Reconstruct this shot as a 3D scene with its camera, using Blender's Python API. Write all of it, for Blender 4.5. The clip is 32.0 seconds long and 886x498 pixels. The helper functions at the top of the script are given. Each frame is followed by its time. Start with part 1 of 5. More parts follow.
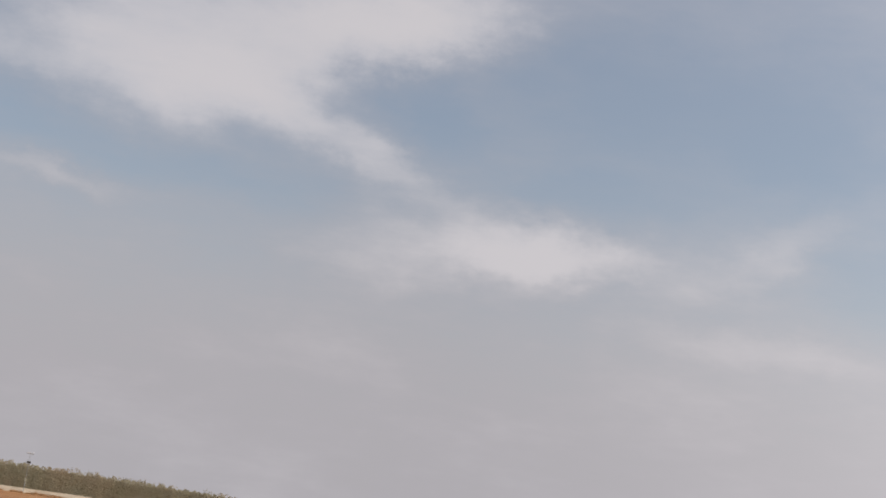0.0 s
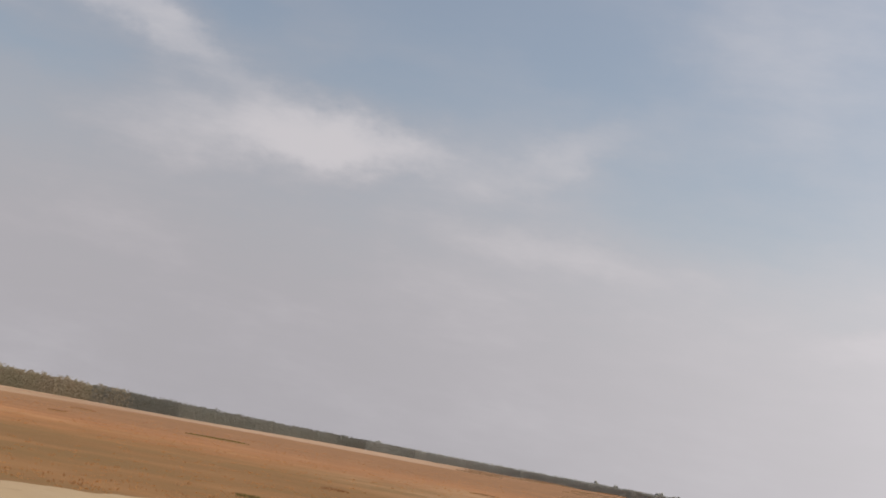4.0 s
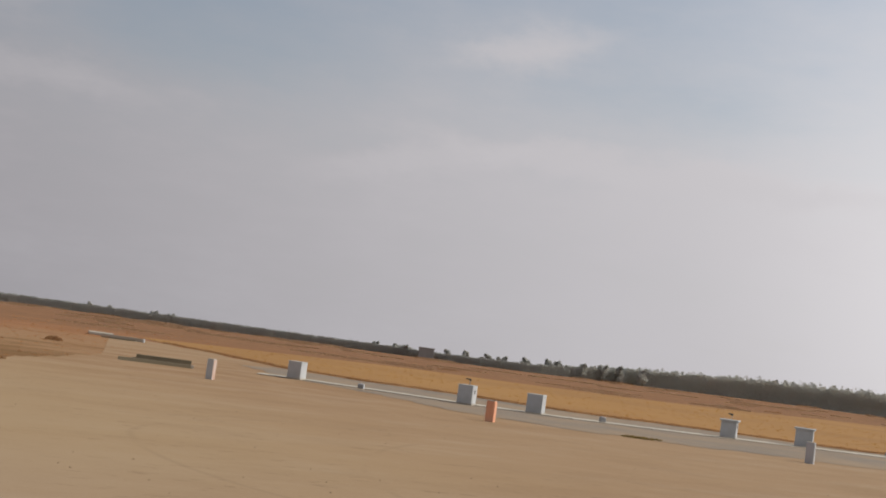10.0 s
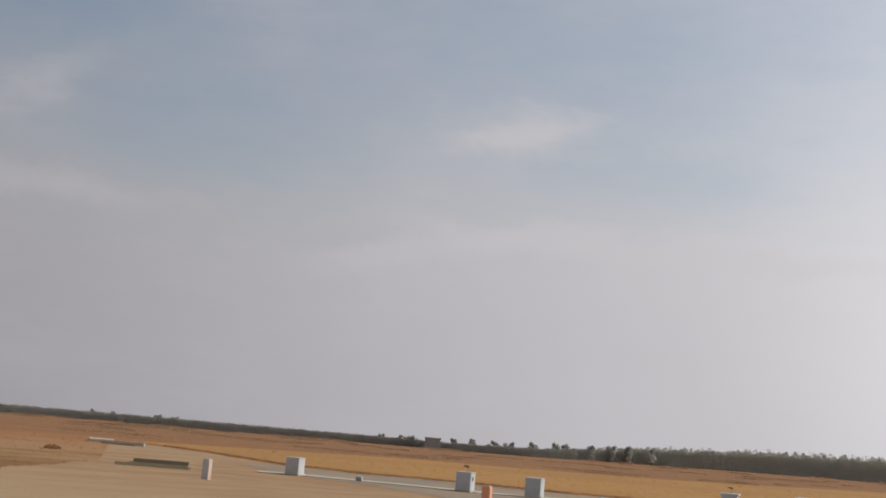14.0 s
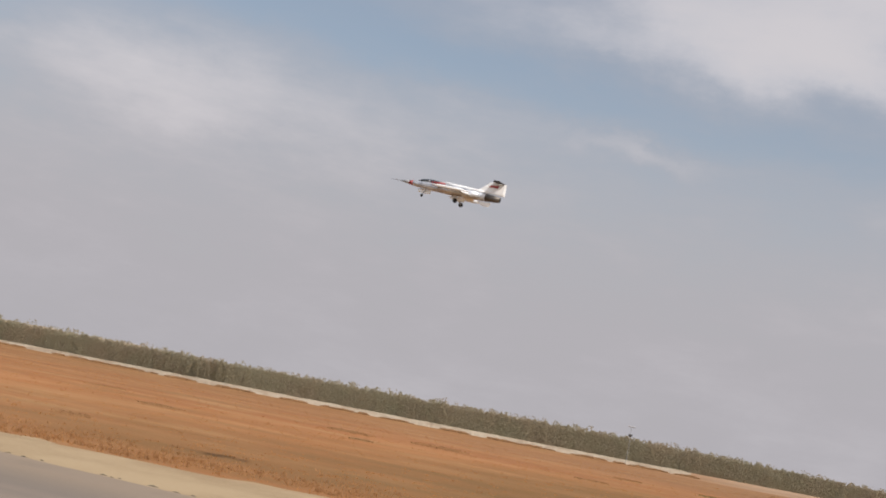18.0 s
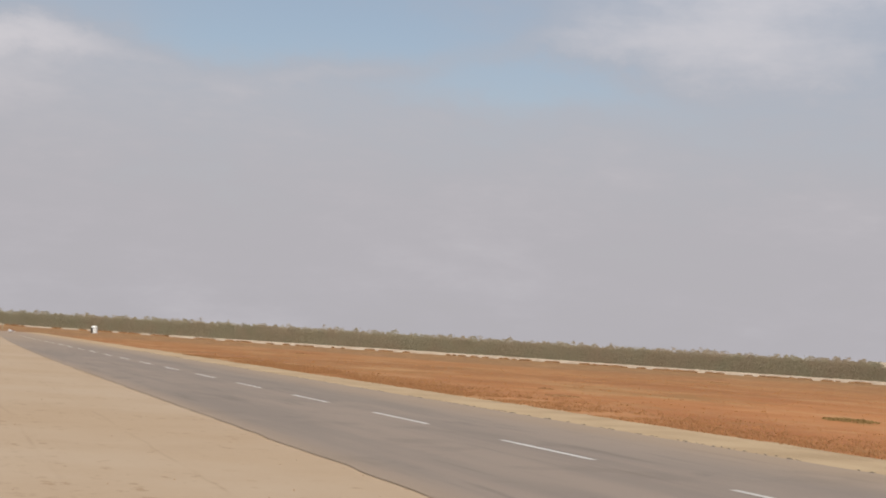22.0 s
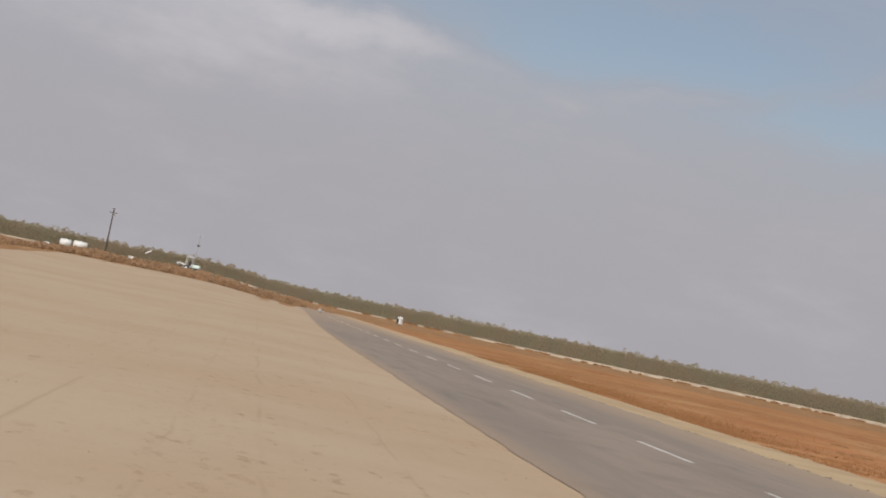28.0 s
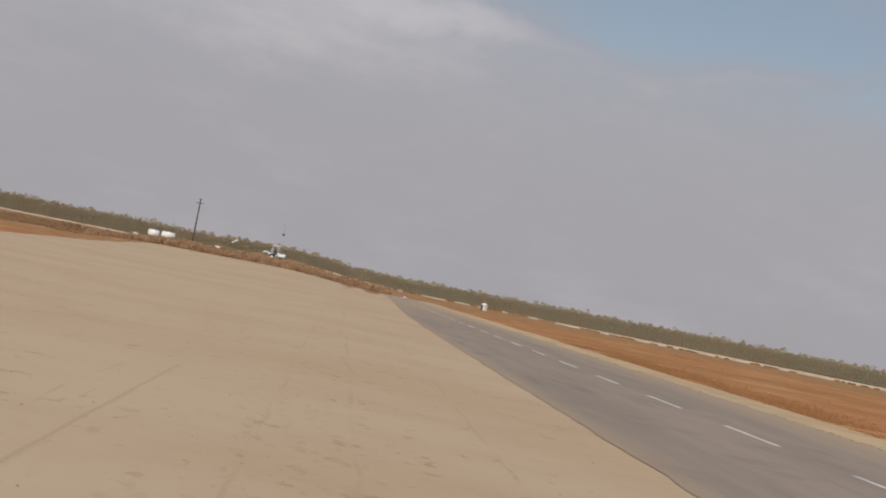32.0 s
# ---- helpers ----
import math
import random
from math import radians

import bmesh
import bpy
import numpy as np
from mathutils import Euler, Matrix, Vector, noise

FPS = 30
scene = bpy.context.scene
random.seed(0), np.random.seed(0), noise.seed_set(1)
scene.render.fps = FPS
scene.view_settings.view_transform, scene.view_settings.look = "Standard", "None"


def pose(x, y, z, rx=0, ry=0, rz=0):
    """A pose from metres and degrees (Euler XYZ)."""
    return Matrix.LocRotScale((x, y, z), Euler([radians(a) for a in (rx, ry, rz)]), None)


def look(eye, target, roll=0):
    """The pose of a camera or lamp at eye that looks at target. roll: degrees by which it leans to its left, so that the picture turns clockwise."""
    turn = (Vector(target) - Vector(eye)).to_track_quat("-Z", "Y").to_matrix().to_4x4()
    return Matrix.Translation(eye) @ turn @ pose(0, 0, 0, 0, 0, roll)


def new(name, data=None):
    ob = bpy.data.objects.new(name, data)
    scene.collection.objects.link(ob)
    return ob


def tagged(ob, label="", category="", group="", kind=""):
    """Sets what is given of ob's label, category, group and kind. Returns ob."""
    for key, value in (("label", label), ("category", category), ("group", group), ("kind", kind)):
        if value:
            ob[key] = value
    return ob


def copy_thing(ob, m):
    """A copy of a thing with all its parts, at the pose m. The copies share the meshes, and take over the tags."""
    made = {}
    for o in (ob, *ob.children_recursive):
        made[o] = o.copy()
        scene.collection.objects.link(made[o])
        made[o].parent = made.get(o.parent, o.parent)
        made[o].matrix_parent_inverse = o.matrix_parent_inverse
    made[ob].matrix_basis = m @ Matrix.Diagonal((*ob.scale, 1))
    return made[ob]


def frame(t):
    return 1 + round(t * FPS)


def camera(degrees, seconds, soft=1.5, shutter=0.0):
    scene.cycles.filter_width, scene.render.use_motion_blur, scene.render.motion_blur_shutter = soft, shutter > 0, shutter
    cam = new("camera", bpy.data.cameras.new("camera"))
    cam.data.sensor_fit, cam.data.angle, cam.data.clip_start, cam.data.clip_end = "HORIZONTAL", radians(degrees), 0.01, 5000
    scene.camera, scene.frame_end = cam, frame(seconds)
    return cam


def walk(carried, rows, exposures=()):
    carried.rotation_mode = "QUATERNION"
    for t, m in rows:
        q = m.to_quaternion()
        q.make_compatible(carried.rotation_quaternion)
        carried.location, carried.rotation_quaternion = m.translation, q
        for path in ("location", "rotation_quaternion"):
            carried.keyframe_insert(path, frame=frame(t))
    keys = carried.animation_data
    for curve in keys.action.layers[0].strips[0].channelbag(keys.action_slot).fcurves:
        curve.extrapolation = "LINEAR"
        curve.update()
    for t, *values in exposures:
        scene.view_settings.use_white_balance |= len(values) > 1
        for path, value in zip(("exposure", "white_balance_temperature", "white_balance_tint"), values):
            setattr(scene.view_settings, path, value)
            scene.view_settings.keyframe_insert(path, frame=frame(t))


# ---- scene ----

EYE = 1.7
# seconds, x, y, yaw to the left of +y, pitch, lean
PATH = (
    (0, 1.68, 0.30, 0.17, 11.41, 7.99),
    (0.5, 1.53, 0.25, -0.76, 10.48, 9.72),
    (1, 1.44, 0.11, -1.89, 9.04, 8.37),
    (1.5, 1.19, 0.06, -3.06, 9.31, 11.34),
    (2, 0.97, -0.04, -4.19, 9.42, 10.91),
    (2.5, 0.75, 0.00, -4.73, 8.86, 8.59),
    (4.5, -0.04, -0.07, -10.82, 7.95, 11.45),
    (5, -0.07, -0.09, -12.57, 7.42, 11.43),
    (5.5, -0.07, -0.07, -14.16, 7.06, 10.82),
    (6, -0.08, 0.09, -15.99, 6.69, 10.74),
    (6.5, -0.06, 0.23, -17.71, 6.17, 10.15),
    (7, -0.08, 0.08, -20.23, 6.13, 9.07),
    (7.5, -0.09, 0.06, -24.13, 5.93, 8.21),
    (8, -0.15, -0.10, -27.03, 5.54, 6.88),
    (8.5, -0.11, -0.10, -28.32, 4.78, 5.31),
    (9, -0.05, -0.03, -29.10, 4.20, 5.66),
    (9.5, -0.02, 0.10, -29.88, 3.58, 7.57),
    (10, -0.09, 0.00, -30.44, 4.21, 7.79),
    (10.5, -0.03, -0.11, -31.01, 4.63, 6.56),
    (11, 0.07, -0.17, -31.67, 4.82, 5.49),
    (11.5, 0.09, -0.26, -32.12, 5.54, 5.85),
    (12, 0.13, -0.17, -32.60, 5.95, 5.43),
    (12.5, 0.06, -0.36, -32.80, 6.60, 4.79),
    (13, 0.10, -0.33, -31.60, 7.42, 3.53),
    (13.5, 0.05, -0.48, -30.75, 7.55, 4.22),
    (15.5, 0.11, -0.71, -28.47, 8.10, 4.42),
    (16, 0.23, -0.59, -26.94, 7.50, 2.62),
    (16.5, 0.23, -0.64, -21.67, 7.03, 2.67),
    (17, 0.08, -1.12, -14.39, 7.44, 5.53),
    (17.5, 0.15, -1.33, -0.43, 7.60, 7.42),
    (18, 0.41, -1.54, 23.37, 6.61, 10.79),
    (18.5, 0.65, -0.65, 45.55, 5.98, 8.92),
    (19, 0.22, -0.27, 60.15, 4.12, 12.76),
    (19.5, 0.31, -0.35, 63.77, 2.67, 5.83),
    (20, 0.30, -0.28, 63.77, 4.62, -0.67),
    (20.5, 0.36, -0.36, 64.37, 6.44, 4.18),
    (21, 0.23, -0.33, 64.91, 5.77, 1.63),
    (21.5, 0.35, -0.38, 66.61, 5.41, 1.56),
    (22, 0.02, -0.27, 70.32, 4.00, 3.51),
    (22.5, 0.09, -0.27, 71.50, 3.68, 3.29),
    (23, 0.14, -0.28, 73.23, 3.57, 4.79),
    (23.5, 0.18, -0.31, 75.56, 2.99, 4.54),
    (24, 0.07, -0.11, 76.50, 3.35, 4.85),
    (24.5, 0.09, 0.11, 78.11, 4.50, 3.58),
    (26.5, -1.40, 0.72, 78.67, 4.16, 6.31),
    (27, -1.41, 0.81, 79.95, 3.87, 7.59),
    (27.5, -1.52, 0.88, 82.03, 3.11, 8.86),
    (28, -1.42, 0.81, 82.98, 3.08, 11.72),
    (28.5, -1.39, 0.82, 83.82, 2.64, 12.13),
    (29, -1.24, 0.79, 83.70, 3.62, 11.91),
    (29.5, -1.12, 0.77, 83.55, 4.08, 11.34),
    (30, -1.11, 0.74, 83.49, 4.37, 11.06),
    (30.5, -1.07, 0.72, 83.60, 3.98, 10.74),
    (31, -1.03, 0.73, 84.28, 3.22, 10.82),
    (31.5, -1.01, 0.74, 85.72, 2.85, 11.63),
    (32, -1.06, 0.73, 86.18, 1.87, 11.19),
)


def eye_pose(x, y, yaw, pitch, lean):
    a, b = radians(yaw), radians(pitch)
    d = Vector((-math.sin(a) * math.cos(b), math.cos(a) * math.cos(b), math.sin(b)))
    e = Vector((x, y, EYE))
    return look(e, e + d, lean)


cam = camera(34.82, 32.0, soft=1.9)
walk(cam, [(t, eye_pose(*p)) for t, *p in PATH],
     exposures=((0, 0.0, 6500, 10), (5, -0.04, 6500, 10), (7, -0.1, 6520, 10), (8, -0.26, 6520, 10), (9, -0.27, 6500, 10), (10, -0.41, 6450, 10), (11, -0.40, 6470, 10), (13, -0.41, 6430, 10), (16, -0.43, 6390, 10),
                (17, -0.22, 6380, 10), (18, 0.07, 6480, 10), (19, -0.03, 6550, 10), (20, 0.05, 6580, 10), (21, 0.08, 6500, 10), (24.5, 0.10, 6470, 10), (27, 0.01, 6440, 10), (28, -0.11, 6450, 10), (29, -0.18, 6450, 10), (31, -0.20, 6440, 10), (32, -0.2, 6470, 10)))

# ---- light ----
SUN_AZ, SUN_EL = -112.0, 46.0          # degrees to the left of +y, and up


def heading(az, el=0.0):
    a, b = radians(az), radians(el)
    return Vector((-math.sin(a) * math.cos(b), math.cos(a) * math.cos(b), math.sin(b)))


sun_data = bpy.data.lights.new("sun", "SUN")
sun_data.energy, sun_data.angle, sun_data.color = 4.08, radians(1.2), (1.0, 0.95, 0.88)
sun = new("sun", sun_data)
sun.matrix_world = look(heading(SUN_AZ, SUN_EL) * 100, (0, 0, 0))


class Nodes:
    """Short calls for building node trees."""

    def __init__(self, tree):
        self.tree = tree
        tree.nodes.clear()

    def add(self, kind, **values):
        n = self.tree.nodes.new(kind)
        for key, value in values.items():
            setattr(n, key, value)
        return n

    def put(self, socket, value):
        if isinstance(value, bpy.types.NodeSocket):
            self.tree.links.new(value, socket)
        elif value is not None:
            socket.default_value = value

    def math(self, op, a, b=None, c=None, clamp=False):
        n = self.add("ShaderNodeMath", operation=op, use_clamp=clamp)
        for i, v in enumerate((a, b, c)):
            self.put(n.inputs[i], v)
        return n.outputs[0]

    def mix(self, factor, a, b, blend="MIX"):
        n = self.add("ShaderNodeMix", data_type="RGBA", blend_type=blend)
        self.put(n.inputs[0], factor)
        self.put(n.inputs[6], a)
        self.put(n.inputs[7], b)
        return n.outputs[2]

    def noise(self, vector, scale, detail=4.0, rough=0.55, stretch=None):
        if stretch is not None:
            m = self.add("ShaderNodeMapping")
            m.inputs["Scale"].default_value = stretch
            self.put(m.inputs["Vector"], vector)
            vector = m.outputs[0]
        n = self.add("ShaderNodeTexNoise")
        self.put(n.inputs["Vector"], vector)
        n.inputs["Scale"].default_value, n.inputs["Detail"].default_value = scale, detail
        n.inputs["Roughness"].default_value = rough
        return n.outputs[0]

    def ramp(self, value, lo, hi, a=0.0, b=1.0):
        n = self.add("ShaderNodeMapRange", interpolation_type="SMOOTHSTEP")
        for i, v in enumerate((value, lo, hi, a, b)):
            self.put(n.inputs[i], v)
        return n.outputs[0]


def build_sky():
    world = bpy.data.worlds.new("sky")
    scene.world = world
    world.use_nodes = True
    k = Nodes(world.node_tree)
    way = k.add("ShaderNodeTexCoord").outputs["Generated"]
    sep = k.add("ShaderNodeSeparateXYZ")
    k.put(sep.inputs[0], way)
    x, y, z = sep.outputs
    el = k.math("MULTIPLY", k.math("ARCSINE", z), 57.2958)
    az = k.math("MULTIPLY", k.math("ARCTAN2", k.math("MULTIPLY", x, -1.0), y), 57.2958)
    sky = k.add("ShaderNodeTexSky", sky_type="NISHITA", sun_disc=False)
    sky.sun_elevation, sky.sun_rotation = radians(SUN_EL), radians(-SUN_AZ)
    sky.air_density, sky.dust_density, sky.ozone_density = 1.0, 2.0, 1.0
    # ragged edges: the directions are pushed about by noise
    fine = k.noise(way, 7.0, 6.0, 0.6, (1, 1, 2.2))
    streak = k.noise(way, 20.0, 5.0, 0.62, (1, 1, 4.5))
    push = k.noise(way, 13.0, 6.0, 0.62, (1.2, 0.8, 1.8))
    lift = k.noise(way, 15.0, 6.0, 0.62, (1, 1, 1.6))
    az_w = k.math("ADD", az, k.math("MULTIPLY", k.math("SUBTRACT", push, 0.5), 5.0))
    el_w = k.math("ADD", el, k.math("MULTIPLY", k.math("SUBTRACT", lift, 0.5), 2.6))
    # azimuth, elevation, half length, half width, slope in degrees, amount
    # the bright heap, the neck that leads down from it and the lens below
    heap_clouds = (
        (14.0, 16.9, 4.6, 1.7, 12, 0.62), (8.6, 17.6, 4.0, 1.8, -20, 0.55), (4.0, 20.0, 3.4, 1.6, 0, 0.7), (0.9, 20.8, 3.0, 1.5, 0, 0.5), (13, 20.2, 6, 1.6, 0, 0.4),
        (4.6, 15.1, 4.4, 0.85, 19, 0.45), (12.0, 18.6, 5, 1.6, 0, 0.3), (18.5, 16.0, 3.0, 0.7, 10, 0.25),
        (-1.0, 11.9, 5.2, 1.0, 2, 0.38), (-5.0, 11.5, 4.0, 1.05, -3, 0.48), (1.5, 10.7, 5, 0.9, 0, 0.2), (-1.5, 13.3, 3, 0.8, 10, 0.15),
    )
    # thin clouds all round
    wisps = (
        (-12.6, 12.2, 4.6, 0.8, -30, 0.17), (-14.5, 13.6, 3.0, 0.9, -30, 0.12), (16.0, 12.0, 3.4, 0.5, 5, 0.3), (-20.5, 18.5, 4, 2.5, 0, 0.25), (-13.5, 8.9, 6, 0.7, 0, 0.22),
        (-33.2, 12.95, 3.0, 0.6, -6, 0.46), (-32.8, 12.1, 1.7, 0.6, 0, 0.3), (-29.5, 7.8, 5.0, 0.5, -12, 0.26), (-40.0, 8.3, 10.0, 0.6, 2, 0.42),
        (-41, 6.6, 12, 1.5, 0, 0.2), (-55, 14, 10, 5, 0, 0.35), (34, 11, 9, 2.0, 0, 0.4), (55.0, 12.0, 5, 1.1, -6, 0.35),
        (60.5, 13.4, 5.0, 1.7, -8, 0.5), (52.7, 14.8, 4, 0.9, 0, 0.35), (48.0, 10.8, 4, 0.8, -6, 0.25), (88.6, 11.2, 5.5, 0.8, 4, 0.42), (96, 9.8, 8, 2.0, 0, 0.4),
        (73.5, 11.0, 4.6, 0.7, -6, 0.18), (78.2, 10.3, 4.4, 0.6, -9, 0.12), (68.3, 11.9, 3.8, 0.6, -8, 0.18),
    )
    # clear blue gaps
    gaps = (
        (-9, 18.4, 8, 2.8, 0, -0.42), (1.6, 16.9, 2.6, 1.1, 20, -0.4), (-14.5, 16.2, 5, 1.6, 0, -0.32), (10.5, 13.0, 5, 0.8, 6, -0.22), (-5, 14.2, 5, 1.0, 0, -0.3),
        (-20, 11.6, 7, 2.2, 0, -0.3), (-38, 11, 6, 0.9, 0, -0.15), (23, 13.9, 8, 1.1, 6, -0.5), (34.8, 16, 6, 1.6, 0, -0.45),
        (76, 12.9, 8, 1.5, 2, -0.75), (80.5, 11.6, 3.5, 0.8, 0, -0.3), (66.8, 10.9, 4.2, 0.9, 3, -0.6), (71.5, 10.3, 3.5, 0.6, 4, -0.3),
        (50.8, 12.3, 3.2, 0.7, -5, -0.45), (45.8, 12.0, 3.4, 0.9, 0, -0.45), (46.0, 15.6, 4, 1.2, 0, -0.45),
    )
    total = k.math("ADD", 0.42, k.math("MULTIPLY", k.math("SUBTRACT", fine, 0.5), 0.75))
    total = k.math("ADD", total, k.math("MULTIPLY", k.math("SUBTRACT", streak, 0.5), 0.26))
    for a0, e0, w, h, slope, amount in heap_clouds + wisps + gaps:
        c, n = math.cos(radians(slope)), math.sin(radians(slope))
        da, de = k.math("SUBTRACT", az_w, a0), k.math("SUBTRACT", el_w, e0)
        u = k.math("MULTIPLY_ADD", de, n / w, k.math("MULTIPLY", da, c / w))
        v = k.math("MULTIPLY_ADD", de, c / h, k.math("MULTIPLY", da, -n / h))
        r2 = k.math("MULTIPLY_ADD", u, u, k.math("MULTIPLY", v, v))
        total = k.math("MULTIPLY_ADD", k.math("EXPONENT", k.math("MULTIPLY", k.math("POWER", r2, 1.25), -0.9)), amount, total)
    veil = k.ramp(el, 3.0, 17.0, 1.0, 0.12)
    cover = k.math("ADD", k.math("MULTIPLY", total, 0.62), k.math("MULTIPLY", veil, 0.72))
    cover = k.ramp(cover, 0.0, 1.05, 0.26, 1.0)
    white = k.ramp(total, 0.35, 1.1)
    # brighter towards the sun
    dot = k.add("ShaderNodeVectorMath", operation="DOT_PRODUCT")
    k.put(dot.inputs[0], way)
    dot.inputs[1].default_value = heading(SUN_AZ, 20.0)
    glow = k.ramp(dot.outputs["Value"], -0.35, 0.75)
    haze = k.mix(glow, (0.428, 0.410, 0.436, 1), (0.90, 0.865, 0.885, 1))
    haze = k.mix(k.ramp(dot.outputs["Value"], 0.30, 0.70), haze, (1.22, 1.18, 1.19, 1))
    cloud = k.mix(k.math("MULTIPLY", white, 0.5), haze, (0.76, 0.73, 0.75, 1))
    strength = k.mix(glow, (0.120, 0.117, 0.108, 1), (0.160, 0.155, 0.141, 1))
    scaled = k.mix(1.0, sky.outputs[0], strength, "MULTIPLY")
    colour = k.mix(cover, scaled, cloud)
    back = k.add("ShaderNodeBackground")
    k.put(back.inputs[0], colour)
    k.put(k.add("ShaderNodeOutputWorld").inputs[0], back.outputs[0])


build_sky()


# ---- materials ----
def material(name, base, rough=0.9, second=None, third=None, scale=1.0, fine_scale=14.0, bump=0.3, stretch=None,
             metal=0.0, island=0.0, per_object=0.0, coat=0.0):
    """A surface of two or three colours mixed by broad stains and fine grain, with relief."""
    m = bpy.data.materials.new(name)
    m.use_nodes = True
    k = Nodes(m.node_tree)
    where = k.add("ShaderNodeTexCoord").outputs["Object"]
    broad = k.noise(where, 0.35 * scale, 5.0, 0.6, stretch)
    grain = k.noise(where, fine_scale * scale, 4.0, 0.65)
    c0 = (*base, 1)
    c1 = (*(second or [v * 0.72 for v in base]), 1)
    c2 = (*(third or [min(1, v * 1.15) for v in base]), 1)
    colour = k.mix(k.ramp(broad, 0.38, 0.66), c0, c1)
    colour = k.mix(k.math("MULTIPLY", k.ramp(grain, 0.45, 0.75), 0.6), colour, c2)
    if island or per_object:
        if island:
            r = k.add("ShaderNodeNewGeometry").outputs["Random Per Island"]
        else:
            r = k.add("ShaderNodeObjectInfo").outputs["Random"]
        amount = island or per_object
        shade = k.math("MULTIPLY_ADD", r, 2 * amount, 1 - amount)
        rgb = k.add("ShaderNodeCombineColor")
        for i in range(3):
            k.put(rgb.inputs[i], shade)
        colour = k.mix(1.0, colour, rgb.outputs[0], "MULTIPLY")
    p = k.add("ShaderNodeBsdfPrincipled")
    k.put(p.inputs["Base Color"], colour)
    p.inputs["Roughness"].default_value, p.inputs["Metallic"].default_value = rough, metal
    p.inputs["Specular IOR Level"].default_value = 0.25
    p.inputs["Coat Weight"].default_value = coat
    if bump:
        b = k.add("ShaderNodeBump")
        b.inputs["Strength"].default_value, b.inputs["Distance"].default_value = bump, 0.03 / scale
        k.put(b.inputs["Height"], grain)
        k.put(p.inputs["Normal"], b.outputs[0])
    k.put(k.add("ShaderNodeOutputMaterial").inputs[0], p.outputs[0])
    return m


STRIP_SAND = material("loose yellow sand", (0.335, 0.246, 0.146), 0.95, (0.255, 0.178, 0.100), (0.370, 0.285, 0.180), 1.0)
ROAD = material("sandy taxiway asphalt", (0.200, 0.162, 0.122), 0.9, (0.262, 0.190, 0.118), (0.175, 0.148, 0.118), 0.6, 50.0, 0.2)
PAINT = material("worn white road paint", (0.465, 0.450, 0.420), 0.7, (0.360, 0.345, 0.315), (0.510, 0.495, 0.465), 2.0, 30.0, 0.15)
CONCRETE = material("pale concrete", (0.425, 0.385, 0.318), 0.9, (0.350, 0.312, 0.250), (0.470, 0.430, 0.362), 2.0, 18.0, 0.2, per_object=0.06)
YELLOW = material("dry yellow grass", (0.300, 0.157, 0.044), 0.95, (0.258, 0.132, 0.038), (0.320, 0.180, 0.060), 0.15, 40.0, 0.04)
BANK = material("pale sandy bank", (0.326, 0.264, 0.195), 0.95, (0.242, 0.179, 0.122), (0.348, 0.290, 0.221), 0.8, 8.0, 0.3)
def foliage(name, base, second, third, through_colour, scale=0.06):
    """Leaves that let part of the light through, varied from clump to clump and over broad patches."""
    m = material(name, base, 0.9, second, third, scale, 1.2, 0.0, island=0.11)
    t = m.node_tree
    p = next(n for n in t.nodes if n.type == "BSDF_PRINCIPLED")
    out = next(n for n in t.nodes if n.type == "OUTPUT_MATERIAL")
    tr, mix = t.nodes.new("ShaderNodeBsdfTranslucent"), t.nodes.new("ShaderNodeMixShader")
    tr.inputs[0].default_value = (*through_colour, 1)
    mix.inputs[0].default_value = 0.6
    t.links.new(p.outputs[0], mix.inputs[1])
    t.links.new(tr.outputs[0], mix.inputs[2])
    t.links.new(mix.outputs[0], out.inputs[0])
    return m


# base lightened well past real leaves to stand in for the haze before them
LEAVES = foliage("haze tinted olive foliage", (0.362, 0.322, 0.226), (0.396, 0.314, 0.224), (0.322, 0.308, 0.206), (0.374, 0.332, 0.232), 0.3)
# base raised for woods seen against the sun: haze painted into the leaf colour
BACKLIT_LEAVES = foliage("haze tinted grey green foliage", (0.510, 0.512, 0.465), (0.520, 0.506, 0.460), (0.480, 0.496, 0.435), (0.64, 0.63, 0.56), 0.3)
# darker base offsets the sun that strikes this stretch of the far wood
FAR_LEAVES = foliage("olive grey foliage of the sunlit stretch", (0.255, 0.248, 0.212), (0.262, 0.246, 0.208), (0.243, 0.243, 0.200), (0.28, 0.27, 0.23), 0.2)
# lighter base replaces haze where the far wood's front lies in shade
ROW_LEAVES = foliage("hazy haze tinted grey green foliage", (0.415, 0.410, 0.375), (0.425, 0.407, 0.370), (0.395, 0.400, 0.352), (0.50, 0.49, 0.44), 0.3)
WEATHERED = material("weathered grey barn wall", (0.300, 0.288, 0.268), 0.9, (0.250, 0.240, 0.222), (0.325, 0.312, 0.292), 0.8)
BARK = material("grey brown bark", (0.12, 0.09, 0.065), 0.95, scale=3.0)
DRY_GRASS = foliage("dry orange grass blades", (0.470, 0.232, 0.088), (0.414, 0.194, 0.073), (0.538, 0.313, 0.140), (0.459, 0.227, 0.085))
GOLD_GRASS = foliage("golden grass blades", (0.426, 0.216, 0.046), (0.383, 0.196, 0.043), (0.446, 0.252, 0.066), (0.426, 0.216, 0.044))
EDGE_GRASS = foliage("brown orange weeds", (0.425, 0.225, 0.098), (0.370, 0.205, 0.092), (0.470, 0.275, 0.130), (0.420, 0.222, 0.096), 0.6)
SCRUB = foliage("brown dry scrub", (0.420, 0.242, 0.118), (0.360, 0.215, 0.108), (0.470, 0.275, 0.136), (0.410, 0.235, 0.110))
